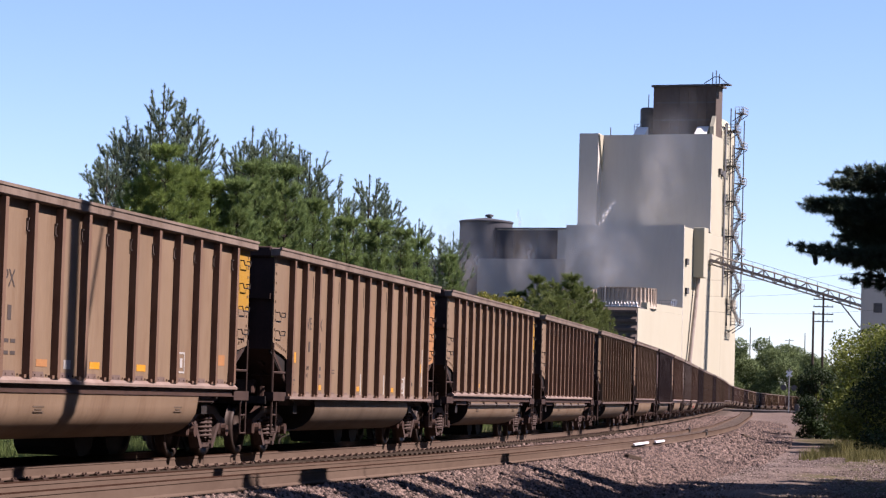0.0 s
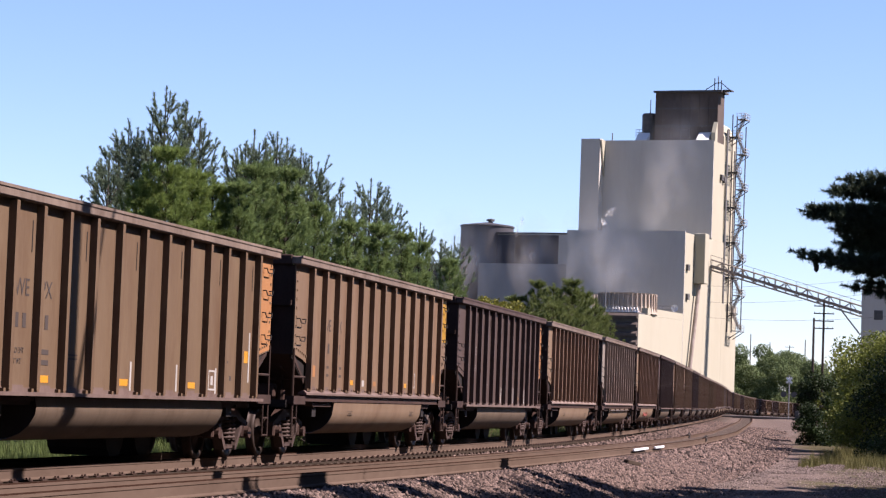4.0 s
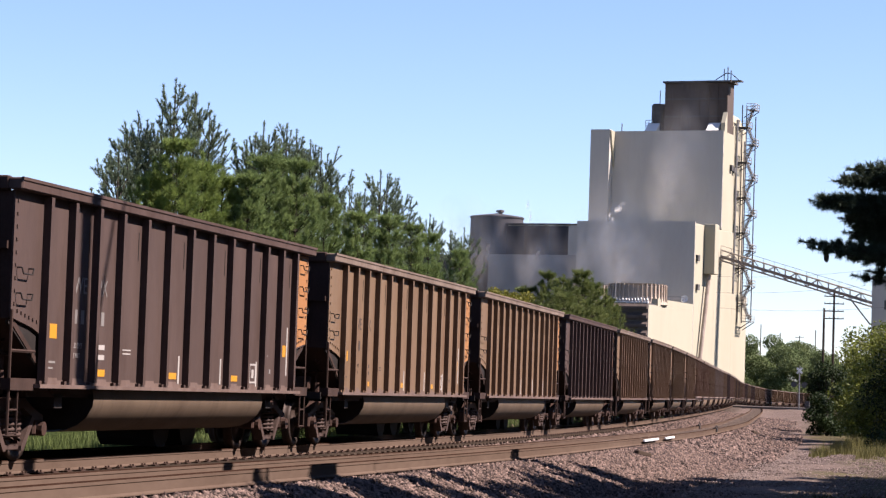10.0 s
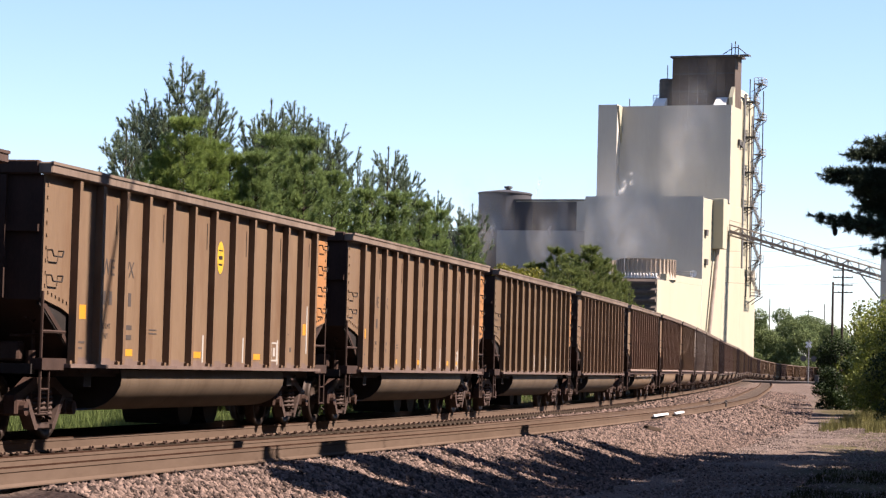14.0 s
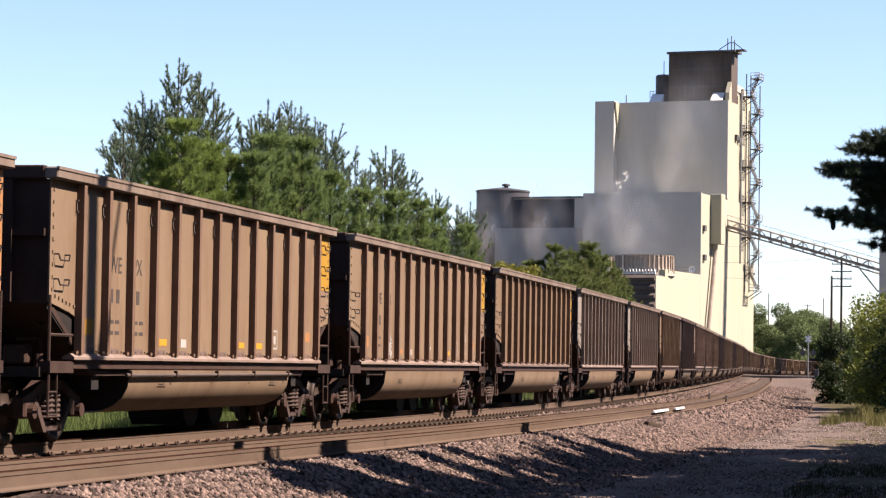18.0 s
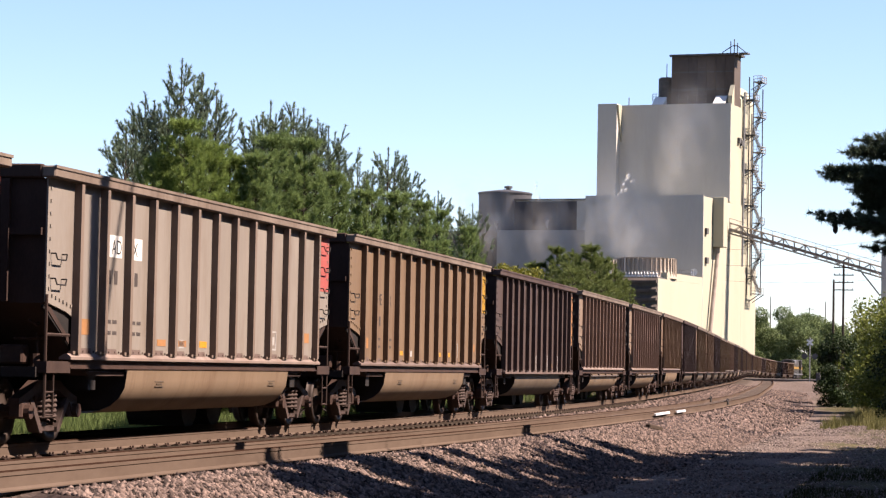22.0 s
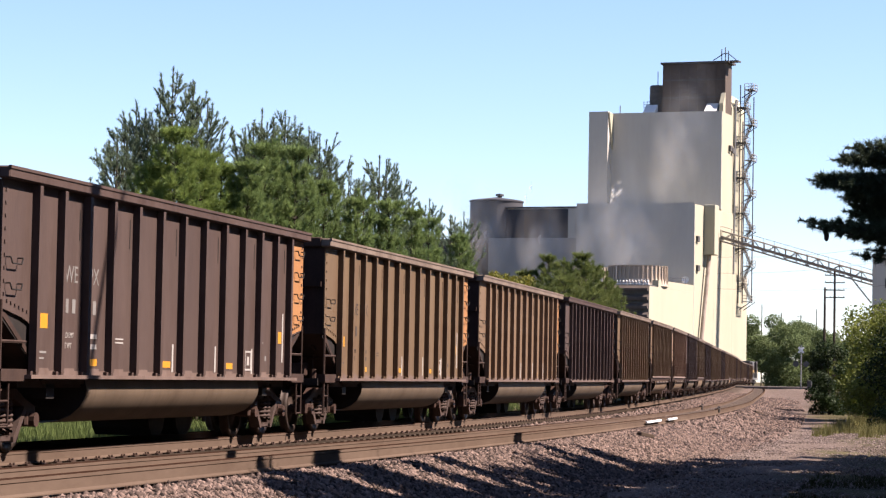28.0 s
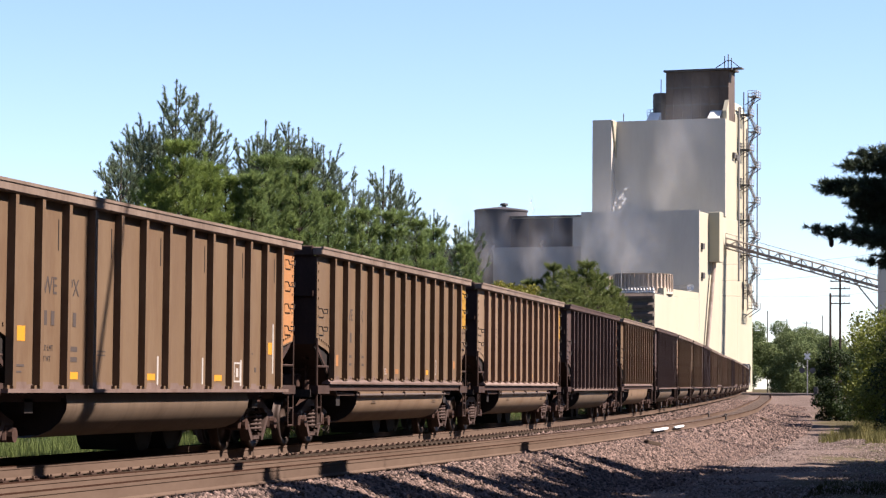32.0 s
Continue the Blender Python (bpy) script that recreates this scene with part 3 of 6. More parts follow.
def rib_row(material, low, spots):
    g = Geo()
    for y in spots:
        rib_shape(g, low, y)
    return g.mesh("ribs", material)


def foot_plates(material, low, spots):
    """Small welded plates with two dark bolts at the foot of each bay."""
    g = Geo()
    for a, b in zip(spots[:-1], spots[1:]):
        y = (a + b) / 2
        g.prism([(y - 0.24, low + 0.03), (y + 0.24, low + 0.03), (y + 0.19, low + 0.12), (y - 0.19, low + 0.12)], 0, 1.489, 1.497)
    return g.mesh("foot_plates", material)


def foot_bolts(material, low, spots):
    g = Geo()
    for a, b in zip(spots[:-1], spots[1:]):
        for d in (-0.30, -0.12, 0.12, 0.30):
            y = (a + b) / 2 + d
            g.box(1.489, 1.502, y - 0.014, y + 0.014, low + 0.06, low + 0.085)
    return g.mesh("foot_bolts", material)


def car_chord(material):
    g = Geo()
    g.box(1.42, 1.62, -HALF - 0.09, HALF + 0.09, 3.675, 3.835, c=0.02)
    g.box(1.60, 1.635, -HALF - 0.09, HALF + 0.09, 3.80, 3.842)
    return g.mesh("top_chord", material)


def car_end_chord(material):
    g = Geo()
    g.box(-1.42, 1.42, HALF - 0.06, HALF + 0.09, 3.67, 3.86, c=0.02)
    g.box(-1.42, 1.42, HALF - 0.02, HALF + 0.06, 2.9, 3.0)
    return g.mesh("end_chord", material)


def car_end(material):
    """End sheet that bends into the slope sheet and the hopper's floor."""
    e = HALF
    return Geo().prism([(e, 3.67), (e - 0.04, 3.67), (e - 0.04, 2.06), (5.5, 1.06), (4.05, 1.06), (4.05, 1.0), (5.52, 1.0), (e, 1.98)], 0, -1.462, 1.462).mesh("end_sheet", material)


def end_gusset(material, x0):
    """Black plate closing the hopper's end below the side sheet; its colour holds the bay's shade."""
    return Geo().prism([(HALF - 0.03, 1.92), (HALF - 0.03, 2.03), (6.0, 2.0), (5.55, 1.10), (5.46, 0.97)], 0, x0, x0 + 0.04).mesh("end_gusset", material)


def end_post(material):
    return Geo().box(-0.06, 0.06, HALF + 0.002, HALF + 0.085, 2.0, 3.66).mesh("end_post", material)


def car_sill(material, low):
    """Ledge along the foot of the side."""
    g = Geo()
    if low < 1.2:
        g.box(1.40, 1.64, -6.5, 6.5, 1.075, 1.127)
        g.box(1.488, 1.506, -6.1, 6.1, 1.127, 1.185)
    else:
        g.prism([(1.40, 1.225), (1.575, 1.225), (1.575, 1.262), (1.515, 1.31), (1.488, 1.31), (1.40, 1.262)], 1, -6.5, 6.5)
    return g.mesh("side_sill", material)


def sill_web(material, low):
    g = Geo()
    if low < 1.2:
        g.box(1.30, 1.40, -6.4, 6.4, 0.95, 1.075)
    else:
        g.box(1.42, 1.51, -6.4, 6.4, 1.115, 1.225)
        g.box(1.42, 1.54, -6.4, 6.4, 1.10, 1.115)
    return g.mesh("sill_web", material)


TUB_SHAPE = [(1.50, 0.93), (1.485, 0.82), (1.40, 0.67), (1.265, 0.55), (1.09, 0.475), (0.88, 0.44), (0.30, 0.43), (0.16, 0.55)]


def car_tub(material, low):
    """Half-round tub that hangs between the trucks."""
    prof = [(1.47 if low < 1.2 else 1.525, min(low - 0.04, 1.098))] + TUB_SHAPE + [(0.14, min(low - 0.04, 1.098))]
    g = Geo()
    n = len(prof)
    for y in (-4.05, 4.5):
        g.v += [(x, y, z) for x, z in prof]
    g.f += [(j, j + 1, n + j + 1, n + j) for j in range(n - 1)]
    return g.mesh("tub", material, True)


def tub_end(material, low):
    """Flat end plate of the tub, set a little into it; coloured black for its shade."""
    prof = [(1.46, low - 0.05), (1.49, 0.93), (1.475, 0.82), (1.39, 0.675), (1.255, 0.56), (1.08, 0.485), (0.31, 0.44), (0.17, 0.55), (0.15, low - 0.05)]
    return Geo().prism(prof, 1, -0.01, 0.01).mesh("tub_end", material)


def centre_sill(material):
    g = Geo()
    g.box(-0.26, 0.26, -7.6, 7.6, 0.72, 1.05)
    g.box(-1.40, 1.40, -5.35, -5.05, 0.80, 1.05)
    g.box(-1.40, 1.40, 5.05, 5.35, 0.80, 1.05)
    for e in (-1, 1):
        g.box(-1.40, 1.40, min(e * 7.2, e * 7.35), max(e * 7.2, e * 7.35), 0.98, 1.12)
        g.box(-1.0, 1.0, min(e * 6.5, e * 7.2), max(e * 6.5, e * 7.2), 1.02, 1.08)
    for y in (1.95, 3.35):
        g.prism([(y - 0.2, 0.13), (y + 0.2, 0.13), (y + 0.36, 0.26), (y + 0.5, 0.60), (y - 0.5, 0.60), (y - 0.36, 0.26)], 0, -0.5, 0.5)
    g.box(-0.35, 0.35, -6.6, -6.1, 1.1, 1.7)
    return g.mesh("centre_sill", material)


def corner_posts(material):
    """Corner post, step and hand rail of one end bay."""
    g = Geo()
    g.rod((1.50, 7.26, 0.45), (1.50, 7.26, 2.1), 0.022, 6)
    g.rod((1.50, 6.95, 0.45), (1.50, 6.95, 1.05), 0.016, 5)
    g.rod((1.50, 7.26, 1.56), (1.50, 6.40, 1.56), 0.022, 5)
    g.rod((1.50, 7.26, 0.47), (1.50, 6.95, 0.47), 0.015, 5)
    g.rod((1.50, 7.26, 0.78), (1.50, 6.95, 0.78), 0.015, 5)
    g.box(1.36, 1.54, 6.42, 7.30, 1.04, 1.20)
    return g.mesh("corner_steps", material)


def brake_gear(material):
    """Hand-brake rod, bell crank and valve on the end platform."""
    g = Geo()
    g.rod((1.1, -6.55, 1.1), (1.1, -6.55, 1.95), 0.025, 6)
    g.rod((0.9, -6.9, 1.5), (1.25, -6.35, 1.52), 0.02, 5)
    g.box(0.7, 1.05, -6.95, -6.7, 1.15, 1.42, c=0.03)
    g.rod((1.15, -6.75, 1.12), (1.15, -6.75, 1.3), 0.07, 8)
    g.path([(1.2, -7.1, 1.75), (1.22, -6.9, 1.68), (1.2, -6.7, 1.74), (1.15, -6.5, 1.7)], 0.018, 5)
    return g.mesh("brake_gear", material)


def air_reservoir(material):
    prof = [(0.01, 0.0), (0.10, 0.02), (0.17, 0.10), (0.18, 0.2), (0.18, 0.85), (0.17, 0.95), (0.10, 1.03), (0.01, 1.05)]
    return Geo().turned(prof, 14, Matrix.Translation((0.1, 6.72, 1.36)) @ Matrix.Rotation(radians(90), 4, "Y")).mesh("air_reservoir", material, True)


def grab_iron(material):
    g = Geo()
    return g.path([(1.49, -0.2, 0.05), (1.56, -0.2, 0.05), (1.57, -0.16, -0.03), (1.57, 0.16, -0.03), (1.57, 0.2, 0.05), (1.49, 0.2, 0.05)], 0.011, 5).mesh("grab_iron", material)


def coupler(material):
    g = Geo()
    g.box(-0.11, 0.11, 7.3, 7.85, 0.80, 0.98, c=0.02)
    g.box(-0.17, 0.13, 7.78, 8.08, 0.74, 1.02, c=0.04)
    g.path([(0.3, 7.5, 0.85), (0.32, 7.75, 0.5), (0.28, 8.05, 0.42)], 0.025, 5)
    return g.mesh("coupler", material)


def truck_frame(material):
    g = Geo()
    g.box(-1.05, 1.05, -0.2, 0.2, 0.45, 0.75)
    g.box(-0.9, 0.9, -0.85, -0.7, 0.35, 0.45)
    g.box(-0.9, 0.9, 0.7, 0.85, 0.35, 0.45)
    for y in (-0.89, 0.89):
        g.rod((-0.98, y, 0.457), (0.98, y, 0.457), 0.085, 8)
    return g.mesh("truck", material)


def side_frame(material):
    """Cast truss side frame with its bearing boxes."""
    g = Geo()
    x0, x1 = 0.98, 1.14
    g.prism([(-1.08, 0.54), (-0.72, 0.60), (-0.36, 0.74), (0.36, 0.74), (0.72, 0.60), (1.08, 0.54), (1.08, 0.64), (0.72, 0.74), (0.40, 0.88), (-0.40, 0.88), (-0.72, 0.74), (-1.08, 0.64)], 0, x0, x1)
    for y in (-0.34, 0.34):
        g.box(x0, x1 - 0.05, y - 0.04, y + 0.04, 0.25, 0.80)
    for y in (-0.89, 0.89):
        g.box(x0 - 0.02, x1 + 0.02, y - 0.17, y + 0.17, 0.36, 0.60, c=0.03)
        g.rod((x1, y, 0.457), (x1 + 0.10, y, 0.457), 0.10, 10)
    return g.mesh("side_frame", material)


def lower_chord(material):
    """The side frame's sloping legs and the spring seat between them."""
    g = Geo()
    for sg in (-1, 1):
        g.prism([(sg * 0.74, 0.60), (sg * 0.36, 0.16), (sg * 0.27, 0.16), (sg * 0.28, 0.23), (sg * 0.64, 0.64)][::sg], 0, 0.99, 1.16)
    return g.box(0.99, 1.12, -0.27, 0.27, 0.18, 0.24).mesh("lower_chord", material)


def coil_spring(material):
    return Geo().tube([(1.07 + 0.115 * math.cos(a), 0.115 * math.sin(a), 0.31 + 0.36 * a / (10 * math.pi)) for a in [i * math.pi / 4 for i in range(41)]], 0.026, 5).mesh("spring", material, True)


def wheel_mesh(material):
    g = Geo()
    prof = [(0.0, 0.05), (0.10, 0.06), (0.12, 0.02), (0.34, -0.01), (0.36, 0.05), (0.452, 0.058), (0.457, 0.0), (0.459, -0.065), (0.484, -0.075), (0.484, -0.088), (0.37, -0.088), (0.34, -0.05), (0.12, -0.03), (0.0, -0.03)]
    m = Matrix.Translation((0.77, 0, 0.457)) @ Matrix.Rotation(radians(90), 4, "Y")
    return g.turned(prof, 20, m).mesh("wheel", material, True)


def tie_loop(material):
    """Small bent strap where a rib meets the sheet below the top chord."""
    g = Geo().box(1.492, 1.512, -0.105, -0.08, 3.27, 3.45)
    g.box(1.492, 1.53, -0.105, -0.075, 3.43, 3.45).box(1.492, 1.53, -0.105, -0.075, 3.27, 3.29)
    return g.mesh("bracket", material)


MIRROR_Y = Matrix.Rotation(math.pi, 4, "Z")


def flip_mesh(me):
    """The same mesh mirrored end for end (y to -y)."""
    m2 = me.copy()
    m2.transform(Matrix.Diagonal((1, -1, 1, 1)))
    m2.flip_normals()
    return m2


def build_car(colour, end_colour, far):
    """One car; cars that stay far off have each side's ribs in one piece."""
    body, rib_paint = BODY[colour], RIB[colour]
    low, spots = (1.10, RIB_A) if end_colour == "orange" else (1.27, RIB_B)

    def me(kind, fn, mat, *more):
        return cached(MESHES, (kind, mat.name) + more, lambda: fn(mat, *more))

    def me_flip(kind, fn, mat, *more):
        return cached(MESHES, (kind + "_flip", mat.name) + more, lambda: flip_mesh(me(kind, fn, mat, *more)))

    c = thing("coal_car", "", "coal car", group="coal cars of the train")
    I, F = Matrix.Identity(4), MIRROR_Y
    for at in (I, F):
        part("side_sheet", me("side_sheet", side_sheet, body, low), None, c, at=at)
        part("top_chord", me("chord", car_chord, CHORD_DARK if colour == "dark" else CHORD), None, c, "weathered grey-brown top chord", at=at)
        part("side_sill", me("sill", car_sill, SILL if colour in ("tan", "pale", "grey") else SILL_DARK, low), None, c, at=at)
        # Web is coloured dark to stand for the shade under the ledge.
        part("sill_web", me("web", sill_web, CAST if low > 1.2 else CAR_END, low), None, c, at=at)
        paint = TUB if low > 1.2 else TUB_DARK
        part("tub", me("tub", car_tub, paint, low) if at is I else me_flip("tub", car_tub, paint, low), None, c, "rounded dusty tan tub" if low > 1.2 else "rounded grimy brown tub", at=at)
        # Tub ends and gussets are black in place of shade.
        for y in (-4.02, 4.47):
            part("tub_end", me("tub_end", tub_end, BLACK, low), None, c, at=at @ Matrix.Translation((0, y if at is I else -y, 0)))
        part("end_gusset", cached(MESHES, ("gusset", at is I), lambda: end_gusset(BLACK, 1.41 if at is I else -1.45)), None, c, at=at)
        part("end_sheet", me("end", car_end, CAR_END), None, c, "end sheet with shade in its dark colour", at=at)
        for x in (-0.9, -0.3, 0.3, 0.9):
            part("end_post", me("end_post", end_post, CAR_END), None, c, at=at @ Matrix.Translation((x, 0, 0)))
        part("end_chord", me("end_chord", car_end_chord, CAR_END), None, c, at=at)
        part("coupler", me("coupler", coupler, CAST), None, c, "rusty knuckle coupler", at=at)
        if far:
            tagged(part("ribs", cached(MESHES, ("ribs", rib_paint.name, low), lambda: rib_row(rib_paint, low, spots)), None, c, at=at), kind="stuff")
        else:
            for y in spots:
                part("rib", me("rib", car_rib, rib_paint, low), None, c, at=at @ Matrix.Translation((0, y, 0)))
    tagged(part("foot_plating", cached(MESHES, ("feet", low), lambda: foot_plates(SILL_DARK, low, spots)), None, c), kind="stuff")
    tagged(part("foot_bolting", cached(MESHES, ("bolts", low), lambda: foot_bolts(CAST, low, spots)), None, c), kind="stuff")
    if colour == "tan" and low > 1.2 and not far:
        for y in spots:
            part("bracket", me("tie_loop", tie_loop, PIPE), None, c, at=pose(0, y, 0))
    part("centre_sill", me("centre_sill", centre_sill, BLACK), None, c)
    part("air_reservoir", me("reservoir", air_reservoir, PIPE), None, c, "pale grey air reservoir on the end platform")
    part("brake_gear", me("brake_gear", brake_gear, CAST), None, c, "dark brake rod and valve on the end platform")
    part("corner_steps", me("steps", corner_posts, CAR_END), None, c, "corner post with steps and hand rail")
    part("corner_steps", me_flip("steps", corner_posts, CAR_END), None, c, "corner post with steps and hand rail")
    for e, zs in ((6.88, (2.22, 2.62, 3.02, 3.42)), (-6.92, (2.27, 2.61))):
        for z in zs:
            part("grab_iron", me("grab", grab_iron, BLACK), None, c, at=pose(0, e, z))
    whole = end_colour == "orange"
    out = [(6.42, 1.90), (HALF - 0.005, 2.02), (HALF - 0.005, 3.655), (6.42, 3.655)] if whole else [(6.55, 2.62), (HALF - 0.005, 2.62), (HALF - 0.005, 3.655), (6.55, 3.655)]
    part("end_panel", cached(MESHES, ("panel", end_colour), lambda: Geo().prism(out, 0, 1.491, 1.494).mesh("end_panel", END[end_colour])), None, c, end_colour + " end panel")
    for y in (-6.16, 6.16):
        t = part("truck", me("truck", truck_frame, CAST), None, c, "three-piece truck", at=pose(0, y, 0.05))
        for at in (I, F):
            # Arch is dark CAST for its shade; legs and springs take the sunlit tone.
            part("side_frame", me("side_frame", side_frame, CAST), None, t, at=at)
            part("lower_chord", me("lower_chord", lower_chord, FRAME_CAST), None, t, at=at)
            for dy in (-0.125, 0.125):
                part("spring", me("spring", coil_spring, FRAME_CAST), None, t, at=at @ Matrix.Translation((0, dy, 0)))
            for dy in (-0.89, 0.89):
                part("wheel", me("wheel", wheel_mesh, WHEEL), None, t, at=at @ Matrix.Translation((0, dy, 0)))
    return c


def mark(c, name, label, boxes, material, x=1.4915):
    """A flat painted or glued mark on the near side sheet; each box is (y0, y1, z0, z1)."""
    g = Geo()
    for y0, y1, z0, z1 in boxes:
        g.box(x, x + 0.003, y0, y1, z0, z1)
    return tagged(part(name, g, material, c, label), kind="stuff" if name in ("number", "stencil_block", "rust_spot") else "")


def letters(c, text, y, z, size, material):
    """Stencilled letters on the side sheet."""
    def make():
        cu = bpy.data.curves.new("lettering", "FONT")
        cu.body, cu.size, cu.extrude, cu.align_x = text, size, 0.0015, "CENTER"
        ob = bpy.data.objects.new("lettering", cu)
        me = bpy.data.meshes.new_from_object(ob)
        me.materials.clear()
        me.materials.append(material)
        bpy.data.objects.remove(ob)
        return me
    me = cached(MESHES, ("letters", text, size, material.name), make)
    return part("lettering", me, None, c, "stencilled lettering", at=Matrix.Translation((1.4935, y, z)) @ pose(0, 0, 0, 90, 0, 90))


def digit_bars(rg, y, z, h):
    """One plain bar for each worn figure."""
    return [(y, y + 0.13, z, z + h * 0.9)]


PIPED = {2, 3, 8, 18, 25, 26, 33, 34, 46}


def decorate(c, colour, own, seed, extra=""):
    """Reflectors, stencils and lettering on the near side; numbers are plain bars. own: a car of the emblem's owner."""
    rg = random.Random(seed)
    spots = RIB_A if own else RIB_B
    lo = [y + 0.30 for y in spots]
    ink = WORN if colour == "dark" else FADED
    patched = extra == "patches"
    za, zn = (2.42, 1.99) if own else (2.50 if not patched else 2.77, 2.06 if not patched else 2.33)
    letters(c, "AD" if patched else "WE", lo[1] + (0.34 if patched else 0.22), za, 0.30 if patched else 0.34, BLACK if patched else ink)
    letters(c, "X" if patched else "PX", lo[2] + (0.10 if patched else 0.12), za, 0.30 if patched else 0.34, BLACK if patched else ink)
    mark(c, "number", "worn painted number", digit_bars(rg, lo[1] + 0.0, zn, 0.22) + digit_bars(rg, lo[1] + 0.27, zn, 0.22), ink)
    mark(c, "number", "worn painted number", digit_bars(rg, lo[2] + 0.1, zn, 0.22), ink)
    if own:
        for b in range(1, 12, 2):
            y = spots[b + 1] - 0.2
            mark(c, "seam", "narrow dark slot in the side sheet", [(y, y + 0.03, 3.02, 3.45)], BLACK)
        mark(c, "reflector", "large yellow reflector", [(-6.0, -5.6, 1.76, 1.96)], STICKER)
        for y in (-4.04, -0.77, 2.55) if rg.random() < 0.7 else (-3.0, -0.77, 2.55, 3.6):
            y += rg.uniform(-0.02, 0.04)
            mark(c, "reflector", "small yellow reflector", [(y, y + 0.40, 1.26, 1.36)], STICKER)
        for y, za_, zb_ in ((-0.29, 1.19, 1.63), (1.92, 1.2, 1.63), (4.02, 1.18, 1.62), (5.93, 1.4, 2.28)):
            mark(c, "stripe", "white vertical stripe", [(y, y + 0.075, za_, zb_)], STENCIL)
        pale = STENCIL if colour == "dark" else ink
        letters(c, "LD LMT", -4.78, 1.645, 0.11, pale)
        letters(c, "LT WT", -4.84, 1.50, 0.11, pale)
        rows = [(-4.0, -3.68, z, z + 0.07) for z in (1.645, 1.50)]
        mark(c, "stencil_block", "small stencilled lines", rows + [(-2.9, -2.55, 1.60, 1.62), (-2.9, -2.55, 1.655, 1.675)], pale)
        mark(c, "stencil_block", "faded small stencilled lines", [(-5.98, -5.62, 1.42, 1.45), (-5.98, -5.70, 1.34, 1.365), (4.6, 4.75, 1.72, 1.75), (4.85, 4.95, 1.42, 1.5)], ink)
        mark(c, "reflector", "upright yellow reflector", [(5.67, 5.9, 1.74, 1.95)], STICKER)
        y, z = 3.66, 1.24
    else:
        mark(c, "reflector", "faded orange reflector", [(-5.95, -5.58, 1.58, 1.80)], END["yellow"] if rg.random() < 0.5 else END["orange"])
        for y in rg.sample((-2.68, -0.6, 2.47, 1.45, -1.66), 3):
            mark(c, "reflector", "faded orange reflector", [(y, y + rg.uniform(0.3, 0.42), 1.46, 1.56)], STICKER if rg.random() < 0.5 else END["orange"])
        mark(c, "reflector", "upright orange reflector", [(5.6, 5.95, 1.62, 1.80)], END["orange"])
        mark(c, "placard", "small white placard", [(-1.64, -1.37, 1.44, 1.57)], STENCIL)
        mark(c, "stencil_block", "faded small stencilled lines", [(lo[b] + d, lo[b] + d + 0.17, z_, z_ + 0.05) for b in (1, 2) for d in (0.0, 0.24) for z_ in (1.60, 1.76)], ink)
        y, z = 3.42, 1.46
        for y0 in (-2.75, 3.3):
            mark(c, "stencil_block", "faint stencilled lines on the tub", [(y0 + d, y0 + w, z_, z_ + 0.018) for d, w, z_ in ((0.0, 0.42, 0.905), (0.08, 0.34, 0.87), (0.02, 0.40, 0.835))], TUB_DARK, 1.4985)
    frame_ = [(y, y + 0.36, z, z + 0.03), (y, y + 0.36, z + 0.31, z + 0.34), (y, y + 0.035, z + 0.03, z + 0.31), (y + 0.325, y + 0.36, z + 0.03, z + 0.31), (y + 0.12, y + 0.25, z + 0.09, z + 0.24)]
    mark(c, "stencil_box", "white-outlined stencil box", frame_, STENCIL)
    if extra == "emblem":
        g = Geo()
        n = 24
        oval = [(0.18 * math.cos(2 * math.pi * i / n), 0.27 * math.sin(2 * math.pi * i / n)) for i in range(n)]
        y = lo[6] + 0.26
        g.prism([(y + a, 2.93 + b) for a, b in oval], 0, 1.4915, 1.4945)
        e = part("emblem", g, EMBLEM, c, "plain yellow oval emblem")
        for za, zb in ((2.80, 2.83), (2.90, 2.96), (3.04, 3.06)):
            part("emblem_band", Geo().box(1.495, 1.497, y - 0.11, y + 0.10, za, zb), BLACK, e)
    elif patched:
        mark(c, "patch", "white patch behind the lettering", [(lo[1] - 0.04, lo[1] + 0.56, 2.72, 3.04)], PATCH, 1.4905)
        mark(c, "patch", "white patch behind the lettering", [(lo[2] - 0.06, lo[2] + 0.40, 2.72, 3.04)], PATCH, 1.4905)
        if seed == 21:
            mark(c, "patch", "white patch behind the number", [(lo[1] - 0.06, lo[1] + 0.56, 2.26, 2.58)], PATCH, 1.4905)
            mark(c, "patch", "white patch behind the number", [(lo[2] - 0.06, lo[2] + 0.38, 2.26, 2.58)], PATCH, 1.4905)
    elif extra == "scrawl":
        for b, w in ((2, 0.5), (6, 0.35), (10, 0.4)):
            g = Geo()
            tall = 0.42 if b != 10 else 0.62
            pts = [(1.496, lo[b] - 0.05 + w * (0.25 + 0.75 * abs(math.sin(1.9 * k))) * rg.uniform(0.6, 1.0), 1.40 + tall * (k / 25) + 0.10 * math.sin(2.3 * k)) for k in range(26)]
            g.path(pts, 0.014, 4)
            part("scrawl", g, STENCIL, c, "white spray-paint scrawl")
    elif extra == "paint_out":
        for b in (5, 6):
            mark(c, "paint_out", "black painted-out patch", [(lo[b] - 0.02, lo[b] + 0.36, 1.42, 1.72 + 0.14 * (b == 6))], BLACK, 1.4905)
        g = Geo()
        pts = [(1.497, lo[5] + 0.32 * k / 12, 1.84 + 0.06 * math.sin(2.4 * k)) for k in range(13)]
        part("scrawl", g.path(pts, 0.014, 4), STENCIL, c, "white spray-paint scrawl")
    elif extra == "red_scrawl":
        g = Geo()
